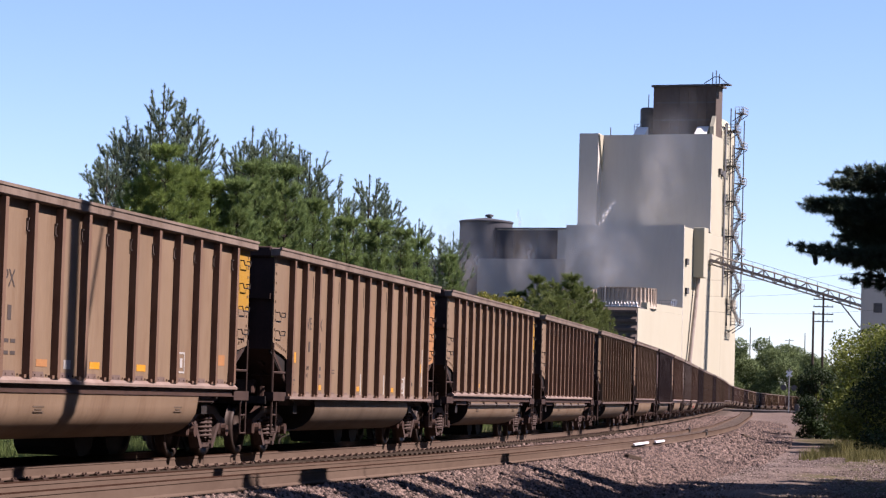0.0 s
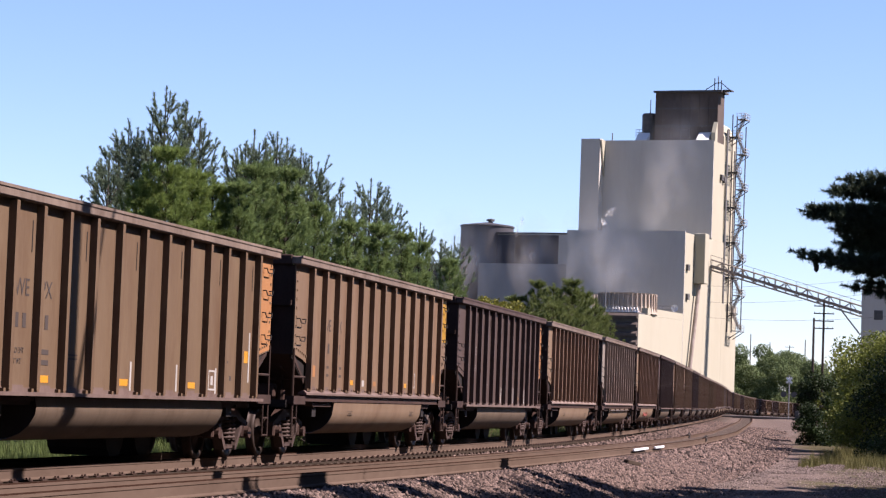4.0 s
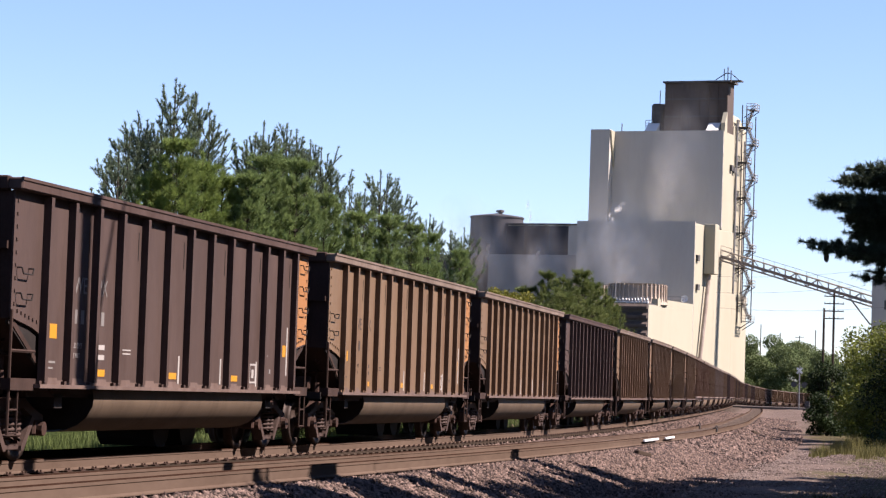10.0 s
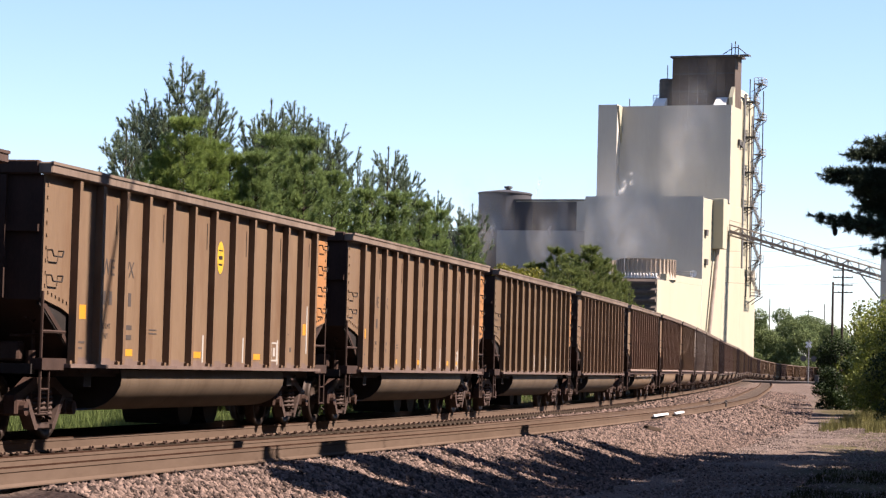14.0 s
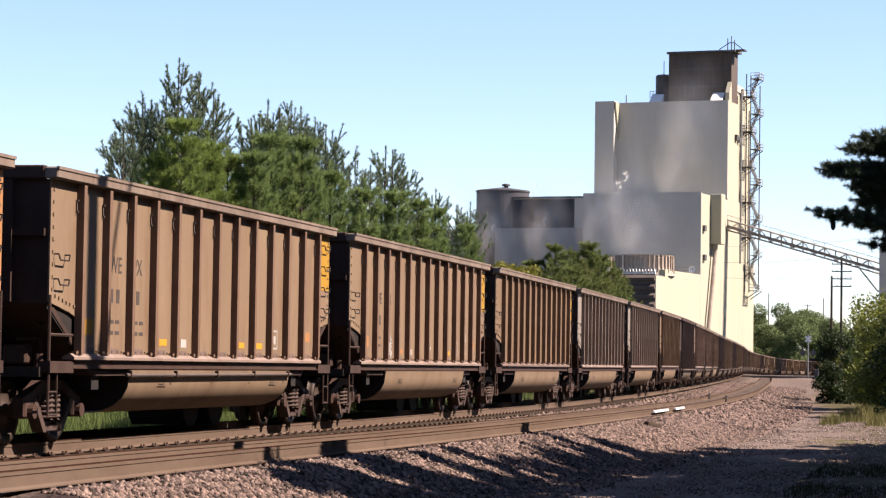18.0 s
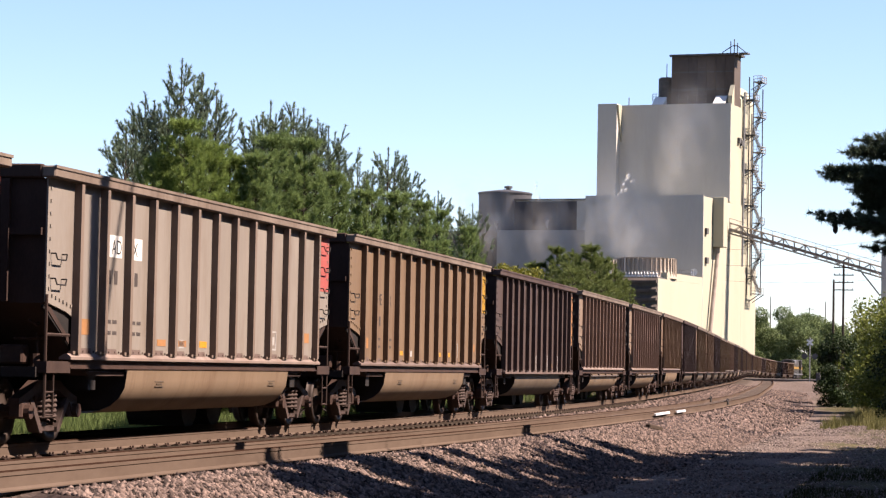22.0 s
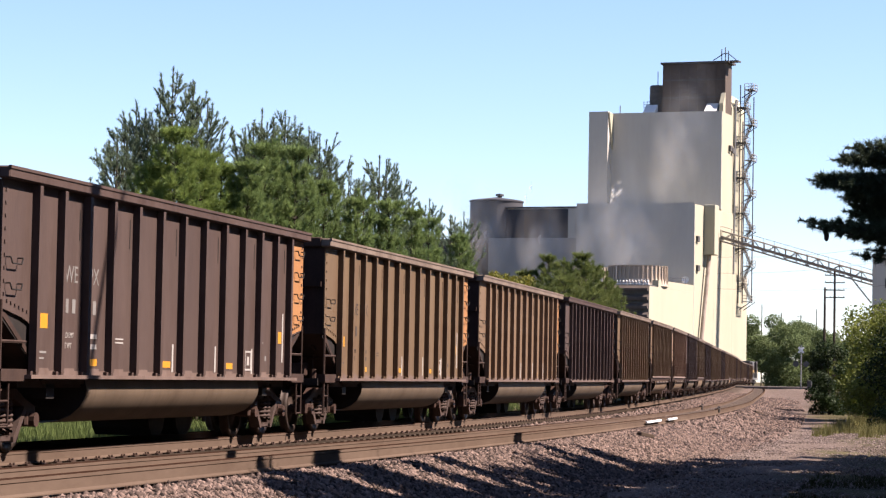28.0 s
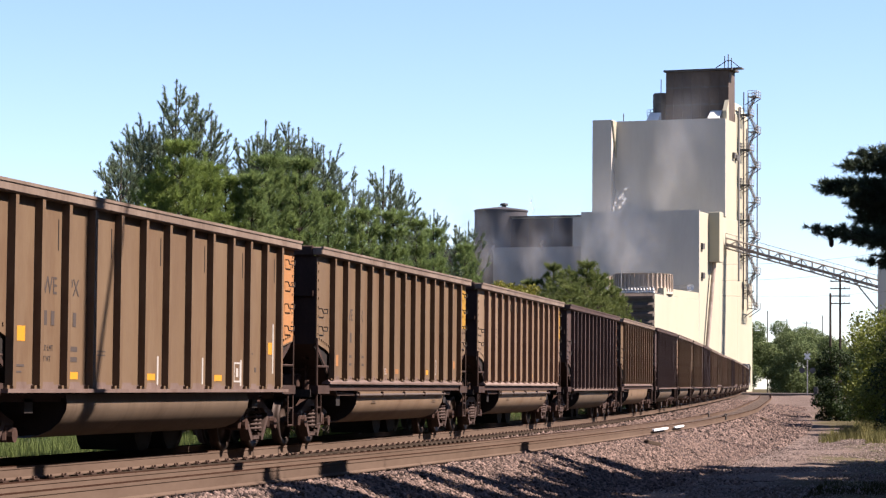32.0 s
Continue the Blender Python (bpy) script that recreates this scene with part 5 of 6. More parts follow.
def pine(name, label, at, height, reach, seed, needles, low=0.08, whorl=0.55, rise=0.55, tuft=0.20, density=1.0, tip_len=0.75, group="", lean=(0, 0), limbs_per_whorl=6, bare=0.1, blades=17):
    """Whorled conifer: straight leader, limbs that bend upward, twigs with needle tufts, bare candles at the tips."""
    rg = np.random.RandomState(seed)
    t = thing(name, label, "tree", at=at, group=group)
    wood = Geo()
    steps = 10
    axis = [Vector((lean[0] * (k / steps) ** 2, lean[1] * (k / steps) ** 2, height * k / steps)) for k in range(steps + 1)]
    r0 = 0.011 * height + 0.02
    for k in range(steps):
        wood.rod(axis[k], axis[k + 1], max(r0 * (1 - k / steps), 0.02), 7, max(r0 * (1 - (k + 1) / steps), 0.015), caps=False)
    limbs, pts, dirs = Geo(), [], []

    def spot(z):
        u = z / height
        return Vector((lean[0] * u * u, lean[1] * u * u, z))

    def candle(p, q, fat):
        limbs.rod(p, q, fat, 4, fat * 0.7, caps=False)
        d = q - p
        for j in range(13):
            pts.append(p + d * (j / 12) ** 0.7)
            dirs.append(d.normalized() * 1.7)

    def shoot(p, q, fat):
        limbs.rod(p, q, fat, 4, fat * 0.6, caps=False)
        d = (q - p)
        m = max(int(d.length / 0.065 * density), 2)
        for j in range(m):
            pts.append(p + d * ((j + 0.5) / m))
            dirs.append(d.normalized() + Vector((0, 0, 0.25)))
        for j in range(2):
            pts.append(q)
            dirs.append(d.normalized() * 1.6)

    z = height * low
    while z < height - 0.35:
        u = z / height
        span = reach * 1.1 * (1 - u) ** 0.75 * (0.35 + 0.65 * min(u / 0.22, 1.0))
        count = limbs_per_whorl if u < 0.8 else max(limbs_per_whorl - 1, 3)
        turn = rg.uniform(0, 6.28)
        for i in range(count):
            a = turn + i * 2 * math.pi / count + rg.normal(0, 0.25)
            ln = max(span * rg.uniform(0.45, 1.25), 0.3)
            h = Vector((math.cos(a), math.sin(a), 0))
            up0, up1 = rise * (0.2 + 0.5 * u), rise * (1.0 + 0.9 * u)
            p = spot(z)
            seg = max(int(ln / 0.42), 2)
            side = Vector((-h.y, h.x, 0))
            for k in range(seg):
                f = (k + 1) / seg
                q = p + (h + Vector((0, 0, up0 + (up1 - up0) * f ** 1.5))).normalized() * (ln / seg)
                limbs.rod(p, q, max(0.012 + 0.012 * ln * (1 - f), 0.008), 4, caps=False)
                if f > bare:
                    for sgn in (-1, 1):
                        tw = (0.30 + 0.28 * (1 - f) * ln / 2) * rg.uniform(0.6, 1.2)
                        d = (h * 0.65 + side * sgn * rg.uniform(0.3, 0.9) + Vector((0, 0, rise * rg.uniform(0.5, 1.4)))).normalized()
                        shoot(q, q + d * tw, 0.007)
                p = q
            top = max(height - 0.3 - 0.9 * (p.xy - spot(z).xy).length - p.z, 0.12)
            candle(p, p + (h * 0.4 + Vector((0, 0, rise * 1.6 + 0.5 * u))).normalized() * min(tip_len * rg.uniform(0.4, 1.2), top), 0.010)
        z += whorl * rg.uniform(0.8, 1.2)
    candle(spot(height - 0.6), axis[-1], 0.015)
    part("trunk", wood, BARK, t)
    part("branchwork", limbs, BARK, t)
    v, f = tuft_arrays([tuple(p) for p in pts], [tuple(d) for d in dirs], tuft * 1.3, max(tuft * 0.075, 0.014), blades, rg)
    part("crown", raw_mesh("crown", v, f, needles), None, t)
    return t


def open_pine(label, at, height, reach, seed, needles, group):
    """Airy young pine: slender limbs that sweep upward within a pointed outline, each set with upright brush-like shoots."""
    rg = np.random.RandomState(seed)
    t = thing("pine_tree", label, "tree", at=at, group=group)
    r0 = 0.009 * height + 0.015
    part("trunk", Geo().rod((0, 0, 0), (0, 0, height * 0.6), r0, 7, r0 * 0.5, caps=False).rod((0, 0, height * 0.6), (0, 0, height), r0 * 0.5, 6, 0.012, caps=False), BARK, t)
    limbs, pts, dirs = Geo(), [], []

    def shoot(p, d, ln):
        d = d.normalized()
        limbs.rod(p, p + d * ln, 0.008, 4, 0.006, caps=False)
        m = max(int(ln / 0.032), 4)
        for j in range(1, m + 1):
            pts.append(p + d * (ln * j / m))
            dirs.append(d * 1.25)
        for j in range(3):
            pts.append(p + d * ln)
            dirs.append(d * 0.9)

    z, turn, up = height * 0.12, rg.uniform(0, 6.28), Vector((0, 0, 1))
    while z < height - 0.95:
        turn += 2.4 + rg.normal(0, 0.25)
        r = min(reach * rg.uniform(0.3, 0.75), (height - z) / 3.0 * rg.uniform(0.5, 1.15))
        h = Vector((math.cos(turn), math.sin(turn), 0))
        side = Vector((-h.y, h.x, 0))
        steep = rg.uniform(0.35, 0.7)

        def spot(f):
            return Vector((0, 0, z)) + h * (r * f) + up * (r * (steep * f + 0.75 * f * f))
        seg = max(int(r / 0.2), 2)
        for k in range(seg):
            p, q = spot(k / seg), spot((k + 1) / seg)
            limbs.rod(p, q, 0.008 + 0.010 * r * (1 - k / seg), 4, caps=False)
            if (k + 1) / seg > 0.25:
                for sgn in (-1, 1):
                    if rg.uniform() < 0.85:
                        shoot(q, h * rg.uniform(0.2, 0.6) + side * sgn * rg.uniform(0.25, 0.75) + up * rg.uniform(0.7, 1.3), rg.uniform(0.18, 0.42))
        tip = spot(1.0)
        shoot(tip, h * 0.25 + up, rg.uniform(0.28, 0.55))
        shoot(tip, h * 0.7 + side * rg.choice((-0.5, 0.5)) + up * 0.9, rg.uniform(0.2, 0.4))
        z += 0.13 * rg.uniform(0.7, 1.3)
    shoot(Vector((0, 0, height - 0.85)), up, 0.75)
    part("branchwork", limbs, BARK, t)
    v, f = tuft_arrays([tuple(p) for p in pts], [tuple(d) for d in dirs], 0.13, 0.02, 5, rg, 0.55)
    part("crown", raw_mesh("crown", v, f, needles), None, t)
    return t


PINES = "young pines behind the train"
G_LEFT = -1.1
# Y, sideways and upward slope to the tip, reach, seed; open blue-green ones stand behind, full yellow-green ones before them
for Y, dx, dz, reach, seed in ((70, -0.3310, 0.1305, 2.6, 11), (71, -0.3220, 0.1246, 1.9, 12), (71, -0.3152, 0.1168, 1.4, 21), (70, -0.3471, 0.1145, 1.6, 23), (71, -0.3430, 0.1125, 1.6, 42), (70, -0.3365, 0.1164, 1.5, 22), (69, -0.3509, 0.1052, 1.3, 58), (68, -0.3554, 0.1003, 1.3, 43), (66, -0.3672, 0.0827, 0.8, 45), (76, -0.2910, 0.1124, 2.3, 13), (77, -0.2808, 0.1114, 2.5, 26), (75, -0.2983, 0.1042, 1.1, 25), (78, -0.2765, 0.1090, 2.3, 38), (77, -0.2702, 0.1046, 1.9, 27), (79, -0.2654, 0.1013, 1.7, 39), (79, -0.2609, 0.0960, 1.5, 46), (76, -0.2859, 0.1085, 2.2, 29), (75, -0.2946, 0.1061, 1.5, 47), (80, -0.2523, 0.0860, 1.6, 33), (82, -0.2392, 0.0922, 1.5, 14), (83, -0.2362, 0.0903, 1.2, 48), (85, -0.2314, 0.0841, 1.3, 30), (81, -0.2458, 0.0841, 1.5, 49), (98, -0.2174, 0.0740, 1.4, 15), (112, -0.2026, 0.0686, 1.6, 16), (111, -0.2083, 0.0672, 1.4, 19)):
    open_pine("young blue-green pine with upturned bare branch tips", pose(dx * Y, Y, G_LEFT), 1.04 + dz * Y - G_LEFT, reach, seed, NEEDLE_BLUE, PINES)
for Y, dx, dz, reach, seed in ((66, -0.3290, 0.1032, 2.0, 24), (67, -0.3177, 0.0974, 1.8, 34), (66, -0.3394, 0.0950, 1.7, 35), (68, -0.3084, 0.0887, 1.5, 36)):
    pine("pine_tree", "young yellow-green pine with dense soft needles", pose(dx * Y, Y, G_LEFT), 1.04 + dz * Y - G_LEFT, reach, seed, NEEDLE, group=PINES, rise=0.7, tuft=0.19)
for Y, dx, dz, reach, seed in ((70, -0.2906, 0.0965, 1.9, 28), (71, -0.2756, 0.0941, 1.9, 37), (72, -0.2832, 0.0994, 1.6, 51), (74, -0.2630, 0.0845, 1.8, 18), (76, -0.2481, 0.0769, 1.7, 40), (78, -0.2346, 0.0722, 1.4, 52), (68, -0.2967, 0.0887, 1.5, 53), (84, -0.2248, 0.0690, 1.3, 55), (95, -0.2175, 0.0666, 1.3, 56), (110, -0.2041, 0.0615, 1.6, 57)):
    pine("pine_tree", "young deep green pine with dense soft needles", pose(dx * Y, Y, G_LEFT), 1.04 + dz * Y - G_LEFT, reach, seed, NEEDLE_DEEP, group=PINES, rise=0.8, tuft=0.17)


def spruce(at, height, reach, seed, low, needles, label):
    """Dark conifer whose lowest boughs are long and shaggy, each a spray of brush-like shoots."""
    rg = np.random.RandomState(seed)
    t = thing("spruce_tree", label, "tree", at=at, group="trees beside the gravel")
    part("trunk", Geo().rod((0, 0, 0), (0, 0, height), 0.02 * height, 8, 0.03, caps=False), BARK, t)
    limbs, pts, dirs = Geo(), [], []

    def brush(p, d, ln):
        """One shoot set all round with needles that point forward."""
        q = p + d * ln
        limbs.rod(p, q, 0.008, 4, 0.004, caps=False)
        m = max(int(ln / 0.018), 3)
        for j in range(m + 1):
            pts.append(p + d * (ln * j / m))
            dirs.append(d * 0.75)

    def bough(root, tip, sag, wide, shoots):
        root, tip = Vector(root), Vector(tip)
        run = tip - root
        flat = Vector((run.x, run.y, 0)).normalized()
        side = Vector((-flat.y, flat.x, 0))
        spine = [root + run * f + Vector((0, 0, -sag * math.sin(math.pi * f ** 0.8))) for f in [k / 14 for k in range(15)]]
        for k in range(14):
            limbs.rod(spine[k], spine[k + 1], 0.045 * (1 - k / 15) + 0.006, 5, caps=False)
        for k in range(shoots):
            f = 0.3 + 0.7 * (k + 0.5) / shoots
            i = min(int(f * 14), 13)
            p = spine[i].lerp(spine[i + 1], f * 14 - i)
            ahead = (spine[i + 1] - spine[i]).normalized()
            ln = wide * (0.45 + 0.75 * min((1 - f) * 3.0, 1.0))
            for turn in (-1, 1):
                for up in (0.12, 0.7, 1.1, -0.4, -0.7):
                    d = (ahead * 0.9 + side * turn * rg.uniform(0.35, 0.95) + Vector((0, 0, up + rg.normal(0, 0.15)))).normalized()
                    brush(p, d, ln * rg.uniform(0.55, 1.0) * (1.0 if up == 0.12 else 0.75))
        brush(spine[-1], (spine[-1] - spine[-2]).normalized(), 0.22)

    # boughs towards the line: sideways place and height of the tip, sag, spread and number of shoots
    for x, z, sag, wide, shoots in ((-3.57, 6.25, 0.05, 0.46, 20),
                                     (-3.30, 6.42, -0.10, 0.36, 12),
                                     (-3.96, 5.80, 0.12, 0.56, 24),
                                     (-3.73, 5.82, 0.05, 0.46, 16),
                                     (-3.44, 5.54, 0.10, 0.54, 18),
                                     (-3.36, 5.28, 0.10, 0.54, 18),
                                     (-3.02, 5.12, 0.00, 0.50, 16),
                                     (-4.18, 5.07, 0.35, 0.30, 16),
                                     (-3.97, 4.92, 0.30, 0.28, 10),
                                     (-3.68, 5.03, 0.20, 0.34, 12),
                                     (-3.33, 4.91, 0.10, 0.40, 12),
                                     (-3.18, 4.44, 0.20, 0.28, 10),
                                     (-2.91, 4.54, 0.15, 0.32, 10)):
        bough((0.0, rg.uniform(-0.1, 0.1), z + rg.uniform(-0.05, 0.15)), (x, -1.5 + rg.uniform(-0.5, 0.5), z), sag, wide, shoots)
    z = low
    while z < height - 0.4:
        u = (z - low) / (height - low)
        turn = rg.uniform(0, 0.6)
        for i in range(4):
            a = -1.0 + turn + 0.62 * i
            ln = reach * (1 - u) ** 1.3 * rg.uniform(0.6, 0.9) + 0.3
            bough((0, 0, z), (ln * math.cos(a), ln * math.sin(a), z + 0.15 * ln), 0.15, 0.45 * (1 - 0.5 * u), 12)
        for a in (2.6, 3.6):
            ln = max(reach * 0.5 * (1 - 2.2 * u), 0.5)
            if z > low + 1.2:
                bough((0, 0, z), (ln * math.cos(a) * 0.8, ln * math.sin(a), z + 0.2 * ln), 0.1, 0.35, 10)
        z += 0.75 * rg.uniform(0.9, 1.1)
    part("branchwork", limbs, BARK, t)
    v, f = tuft_arrays([tuple(p) for p in pts], [tuple(d) for d in dirs], 0.12, 0.015, 7, rg, 0.7)
    part("crown", raw_mesh("crown", v, f, needles), None, t)
    part("cone", Geo().turned([(0.01, 0.0), (0.045, 0.04), (0.05, 0.12), (0.02, 0.2), (0.01, 0.2)], 8, Matrix.Translation((-3.86, -1.5, 4.69))), BARK, t, "hanging brown cone")
    return t


spruce(pose(1.4, 48, -1.0), 12.0, 4.12, 31, 3.9, SPRUCE, "dark conifer whose shaggy boughs hang over the gravel")


def leaf_cloud(blobs, count, size, rg, squash=0.8):
    """Leaf quads in uneven clumps; blobs are (centre, radius)."""
    v = []
    weights = np.array([r ** 2 for _, r in blobs])
    pick = rg.choice(len(blobs), count, p=weights / weights.sum())
    cen = np.array([c for c, _ in blobs])[pick]
    rad = np.array([r for _, r in blobs])[pick]
    d = rg.normal(0, 1, (count, 3))
    d /= np.linalg.norm(d, axis=1, keepdims=True)
    p = cen + d * (rad * rg.uniform(0.55, 1.08, count))[:, None] * np.array([1, 1, squash])
    a = rg.normal(0, 1, (count, 3)) + d * 0.8
    a /= np.linalg.norm(a, axis=1, keepdims=True)
    b = np.cross(a, rg.normal(0, 1, (count, 3)))
    b /= np.linalg.norm(b, axis=1, keepdims=True)
    c = np.cross(a, b)
    s = (size * rg.uniform(0.6, 1.3, count))[:, None]
    v = np.empty((count * 4, 3))
    v[0::4], v[1::4], v[2::4], v[3::4] = p + b * s, p + c * s * 0.55, p - b * s, p - c * s * 0.55
    return v, np.arange(count * 4).reshape(-1, 4)


def leafy(name, label, at, height, reach, seed, material, leaves, size, clumps=16, kind_="tree", low=0.2, group=""):
    rg = np.random.RandomState(seed)
    t = thing(name, label, kind_, at=at, group=group)
    wood = Geo()
    wood.rod((0, 0, 0), (0, 0, height * 0.45), 0.03 * height * 0.6, 7, 0.014 * height, caps=False)
    blobs = []
    for i in range(clumps):
        u = rg.uniform(low, 1.0)
        a, r = rg.uniform(0, 6.28), reach * math.sqrt(max(1 - (2 * u - 0.9) ** 2 * 0.75, 0.05)) * rg.uniform(0.3, 0.85)
        c = Vector((r * math.cos(a), r * math.sin(a), height * u * 0.9))
        rad = reach * rg.uniform(0.22, 0.42)
        blobs.append((tuple(c), rad))
        wood.rod((0, 0, height * min(0.42, u * 0.6)), c, 0.010 * height * 0.5, 5, 0.012, caps=False)
    part("trunk", wood, BARK, t)
    v, f = leaf_cloud(blobs, leaves, size, rg)
    part("crown", raw_mesh("crown", v, f, material), None, t)
    return t


for X, Y, h, r, sd in ((4.4, 30.6, 14.8, 2.3, 51), (4.2, 33.8, 14.6, 2.3, 52), (4.6, 37.0, 14.4, 2.4, 53), (4.3, 40.8, 13.2, 2.4, 54), (4.5, 44.0, 12.8, 2.4, 55), (4.2, 47.4, 12.8, 2.5, 56), (4.4, 51.0, 13.0, 2.5, 71), (4.2, 54.4, 12.6, 2.4, 72), (4.3, 57.6, 11.4, 2.3, 73), (4.4, 60.6, 9.2, 2.1, 74), (4.2, 63.4, 7.4, 1.9, 75), (8.0, 35.0, 15.0, 3.0, 76), (8.2, 40.5, 14.5, 3.0, 77), (8.0, 46.0, 14.0, 3.0, 78)):
    leafy("shade_tree", "dense dark green tree shading the gravel", pose(X, Y, -0.8), h, r, sd, LEAF, 7600, 0.22, 44, low=0.05, group="trees beside the gravel")
for X, Y, h, r, sd in ((4.0, 29.0, 14.8, 1.1, 91), (4.2, 31.2, 15.2, 1.2, 92), (4.0, 33.8, 15.4, 1.2, 93), (4.1, 36.6, 16.6, 0.8, 94), (4.0, 38.8, 14.8, 1.0, 95)):
    leafy("shade_tree", "slender dark green tree shading the gravel", pose(X, Y, -0.8), h, r, sd, LEAF, 2400, 0.2, 30, low=0.1, group="trees beside the gravel")
# Unseen shrubs, added to close gaps in the shadow on the gravel.
for X, Y, h, r, sd in ((4.2, 41.0, 7.0, 3.2, 81), (4.4, 46.5, 7.0, 3.3, 82), (4.6, 52.0, 7.0, 3.3, 83)):
    leafy("bush", "unseen dense green shrub added to fill the tree shade", pose(X, Y, -0.8), h, r, sd, LEAF, 7000, 0.22, 40, low=0.03, group="trees beside the gravel")
# Unseen trees; the four farthest are added to lay shadow bands.
for X, Y, h, r, sd in ((2.2, 99.0, 9.0, 3.0, 57), (2.6, 109.0, 9.4, 3.2, 58), (2.4, 116.5, 12.0, 3.2, 59), (2.4, 122.0, 12.0, 3.2, 96), (0.6, 158.0, 11.0, 2.6, 85), (-0.2, 186.0, 11.5, 2.8, 86), (-1.2, 226.0, 12.0, 3.2, 87), (-2.0, 275.0, 12.5, 3.6, 88)):
    leafy("shade_tree", "unseen dark green tree that shades the verge", pose(X, Y, -0.8), h, r, sd, LEAF, 7000, 0.24, 30, low=0.05, group="trees beside the gravel")
leafy("bush", "bushy green tree at the edge of the gravel", pose(-5.0, 152, -0.8), 7.0, 4.0, 41, LEAF_BUSH, 14000, 0.11, 34, low=0.02)
leafy("bush", "dark green shrub in shade beside the gravel", pose(-2.7, 120, -0.85), 6.0, 3.1, 42, LEAF_BUSH, 34000, 0.065, 46, low=0.02)
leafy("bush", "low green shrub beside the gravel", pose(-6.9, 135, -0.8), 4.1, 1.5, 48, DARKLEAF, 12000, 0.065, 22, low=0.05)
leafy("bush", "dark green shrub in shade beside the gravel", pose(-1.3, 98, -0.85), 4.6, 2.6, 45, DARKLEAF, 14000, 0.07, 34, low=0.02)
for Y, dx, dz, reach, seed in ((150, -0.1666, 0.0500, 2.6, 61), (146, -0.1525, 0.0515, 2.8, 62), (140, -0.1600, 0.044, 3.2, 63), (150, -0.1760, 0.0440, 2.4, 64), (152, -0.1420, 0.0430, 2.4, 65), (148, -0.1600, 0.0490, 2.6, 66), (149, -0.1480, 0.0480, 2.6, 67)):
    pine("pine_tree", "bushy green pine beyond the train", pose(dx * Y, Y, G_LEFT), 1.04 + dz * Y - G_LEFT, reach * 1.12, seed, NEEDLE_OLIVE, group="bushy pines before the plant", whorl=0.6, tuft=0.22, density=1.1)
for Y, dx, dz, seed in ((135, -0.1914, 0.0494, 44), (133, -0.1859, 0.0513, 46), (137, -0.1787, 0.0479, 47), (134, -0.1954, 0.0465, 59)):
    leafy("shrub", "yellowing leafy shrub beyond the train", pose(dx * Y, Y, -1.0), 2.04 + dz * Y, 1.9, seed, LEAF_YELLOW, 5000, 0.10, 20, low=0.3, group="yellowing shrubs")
# Unseen woods behind and beside the camera, added to cut the skylight.
rg_b = np.random.RandomState(77)
ring = []
for k in range(130):
    if k < 60:
        x, y = rg_b.uniform(-9, 26), rg_b.uniform(-30, -9)
    else:
        x, y = rg_b.uniform(8, 24), rg_b.uniform(-8, 62)
    ring.append(((x, y, rg_b.uniform(0.5, 7 if k < 60 else 16)), rg_b.uniform(2.0, 3.6)))
v, f = leaf_cloud(ring, 45000, 0.45, rg_b)
tagged(new("woods", raw_mesh("woods", v, f, DARKLEAF)), "unseen dark green woods added to block skylight", "trees", kind="stuff")
rg_w = np.random.RandomState(9)
blobs = []
for k in range(170):
    u = rg_w.uniform(0, 1)
    y = 640 + rg_w.uniform(-25, 40)
    x = -62 + 40 * u
    top = np.interp(u, [0, 0.22, 0.34, 0.5, 0.78, 1.0], [18.5, 18.5, 19.5, 18.0, 14.0, 10.0])
    blobs.append(((x, y, rg_w.uniform(0.05, 0.9) * top), rg_w.uniform(1.6, 3.6)))
v, f = leaf_cloud(blobs, 200000, 0.24, rg_w)
tagged(new("woods", raw_mesh("woods", v, f, LEAF_FAR)), "hazy green woods beyond the crossing", "trees", kind="stuff")


def utility_pole(at, height, arms, label="dark wooden utility pole with crossarms", fat=0.17):
    t = thing("utility_pole", label, "utility pole", at=at, group="poles along the line")
    part("pole", Geo().rod((0, 0, 0), (0, 0, height), fat, 8, fat * 0.7), WOODPOLE, t)
    for k in range(arms):
        z = height - 0.5 - 0.9 * k
        arm = part("crossarm", Geo().box(-1.2, 1.2, -0.06, 0.06, z - 0.06, z + 0.06), WOODPOLE, t)
        for x in (-1.1, -0.5, 0.5, 1.1):
            part("insulator", Geo().rod((x, 0, z + 0.06), (x, 0, z + 0.22), 0.05, 6), GALV, arm)
    return t


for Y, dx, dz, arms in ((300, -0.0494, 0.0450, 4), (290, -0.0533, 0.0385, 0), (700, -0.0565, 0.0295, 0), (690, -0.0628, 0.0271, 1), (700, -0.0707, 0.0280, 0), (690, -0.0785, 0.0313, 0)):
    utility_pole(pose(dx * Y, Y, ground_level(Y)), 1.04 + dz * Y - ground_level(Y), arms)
wires = thing("overhead_wires", "thin dark overhead wires between plant and poles", "wire", at=pose(-50.0, 516.0, 0))
for z0, z1, sag in ((27.0, 30.5, 1.0), (23.6, 27.4, 1.0), (20.4, 22.0, 0.9)):
    part("wire", Geo().tube([(40.0 * k / 12, 0, z0 + (z1 - z0) * k / 12 - sag * 4 * (k / 12) * (1 - k / 12)) for k in range(13)], 0.022, 4), DARKMETAL, wires)
# a stout pole whose shadow stands on the passing cars
shade_pole = utility_pole(pose(0.2, 33.84, -0.8), 19.0, 0, "stout dark wooden pole beside the gravel", 0.28)
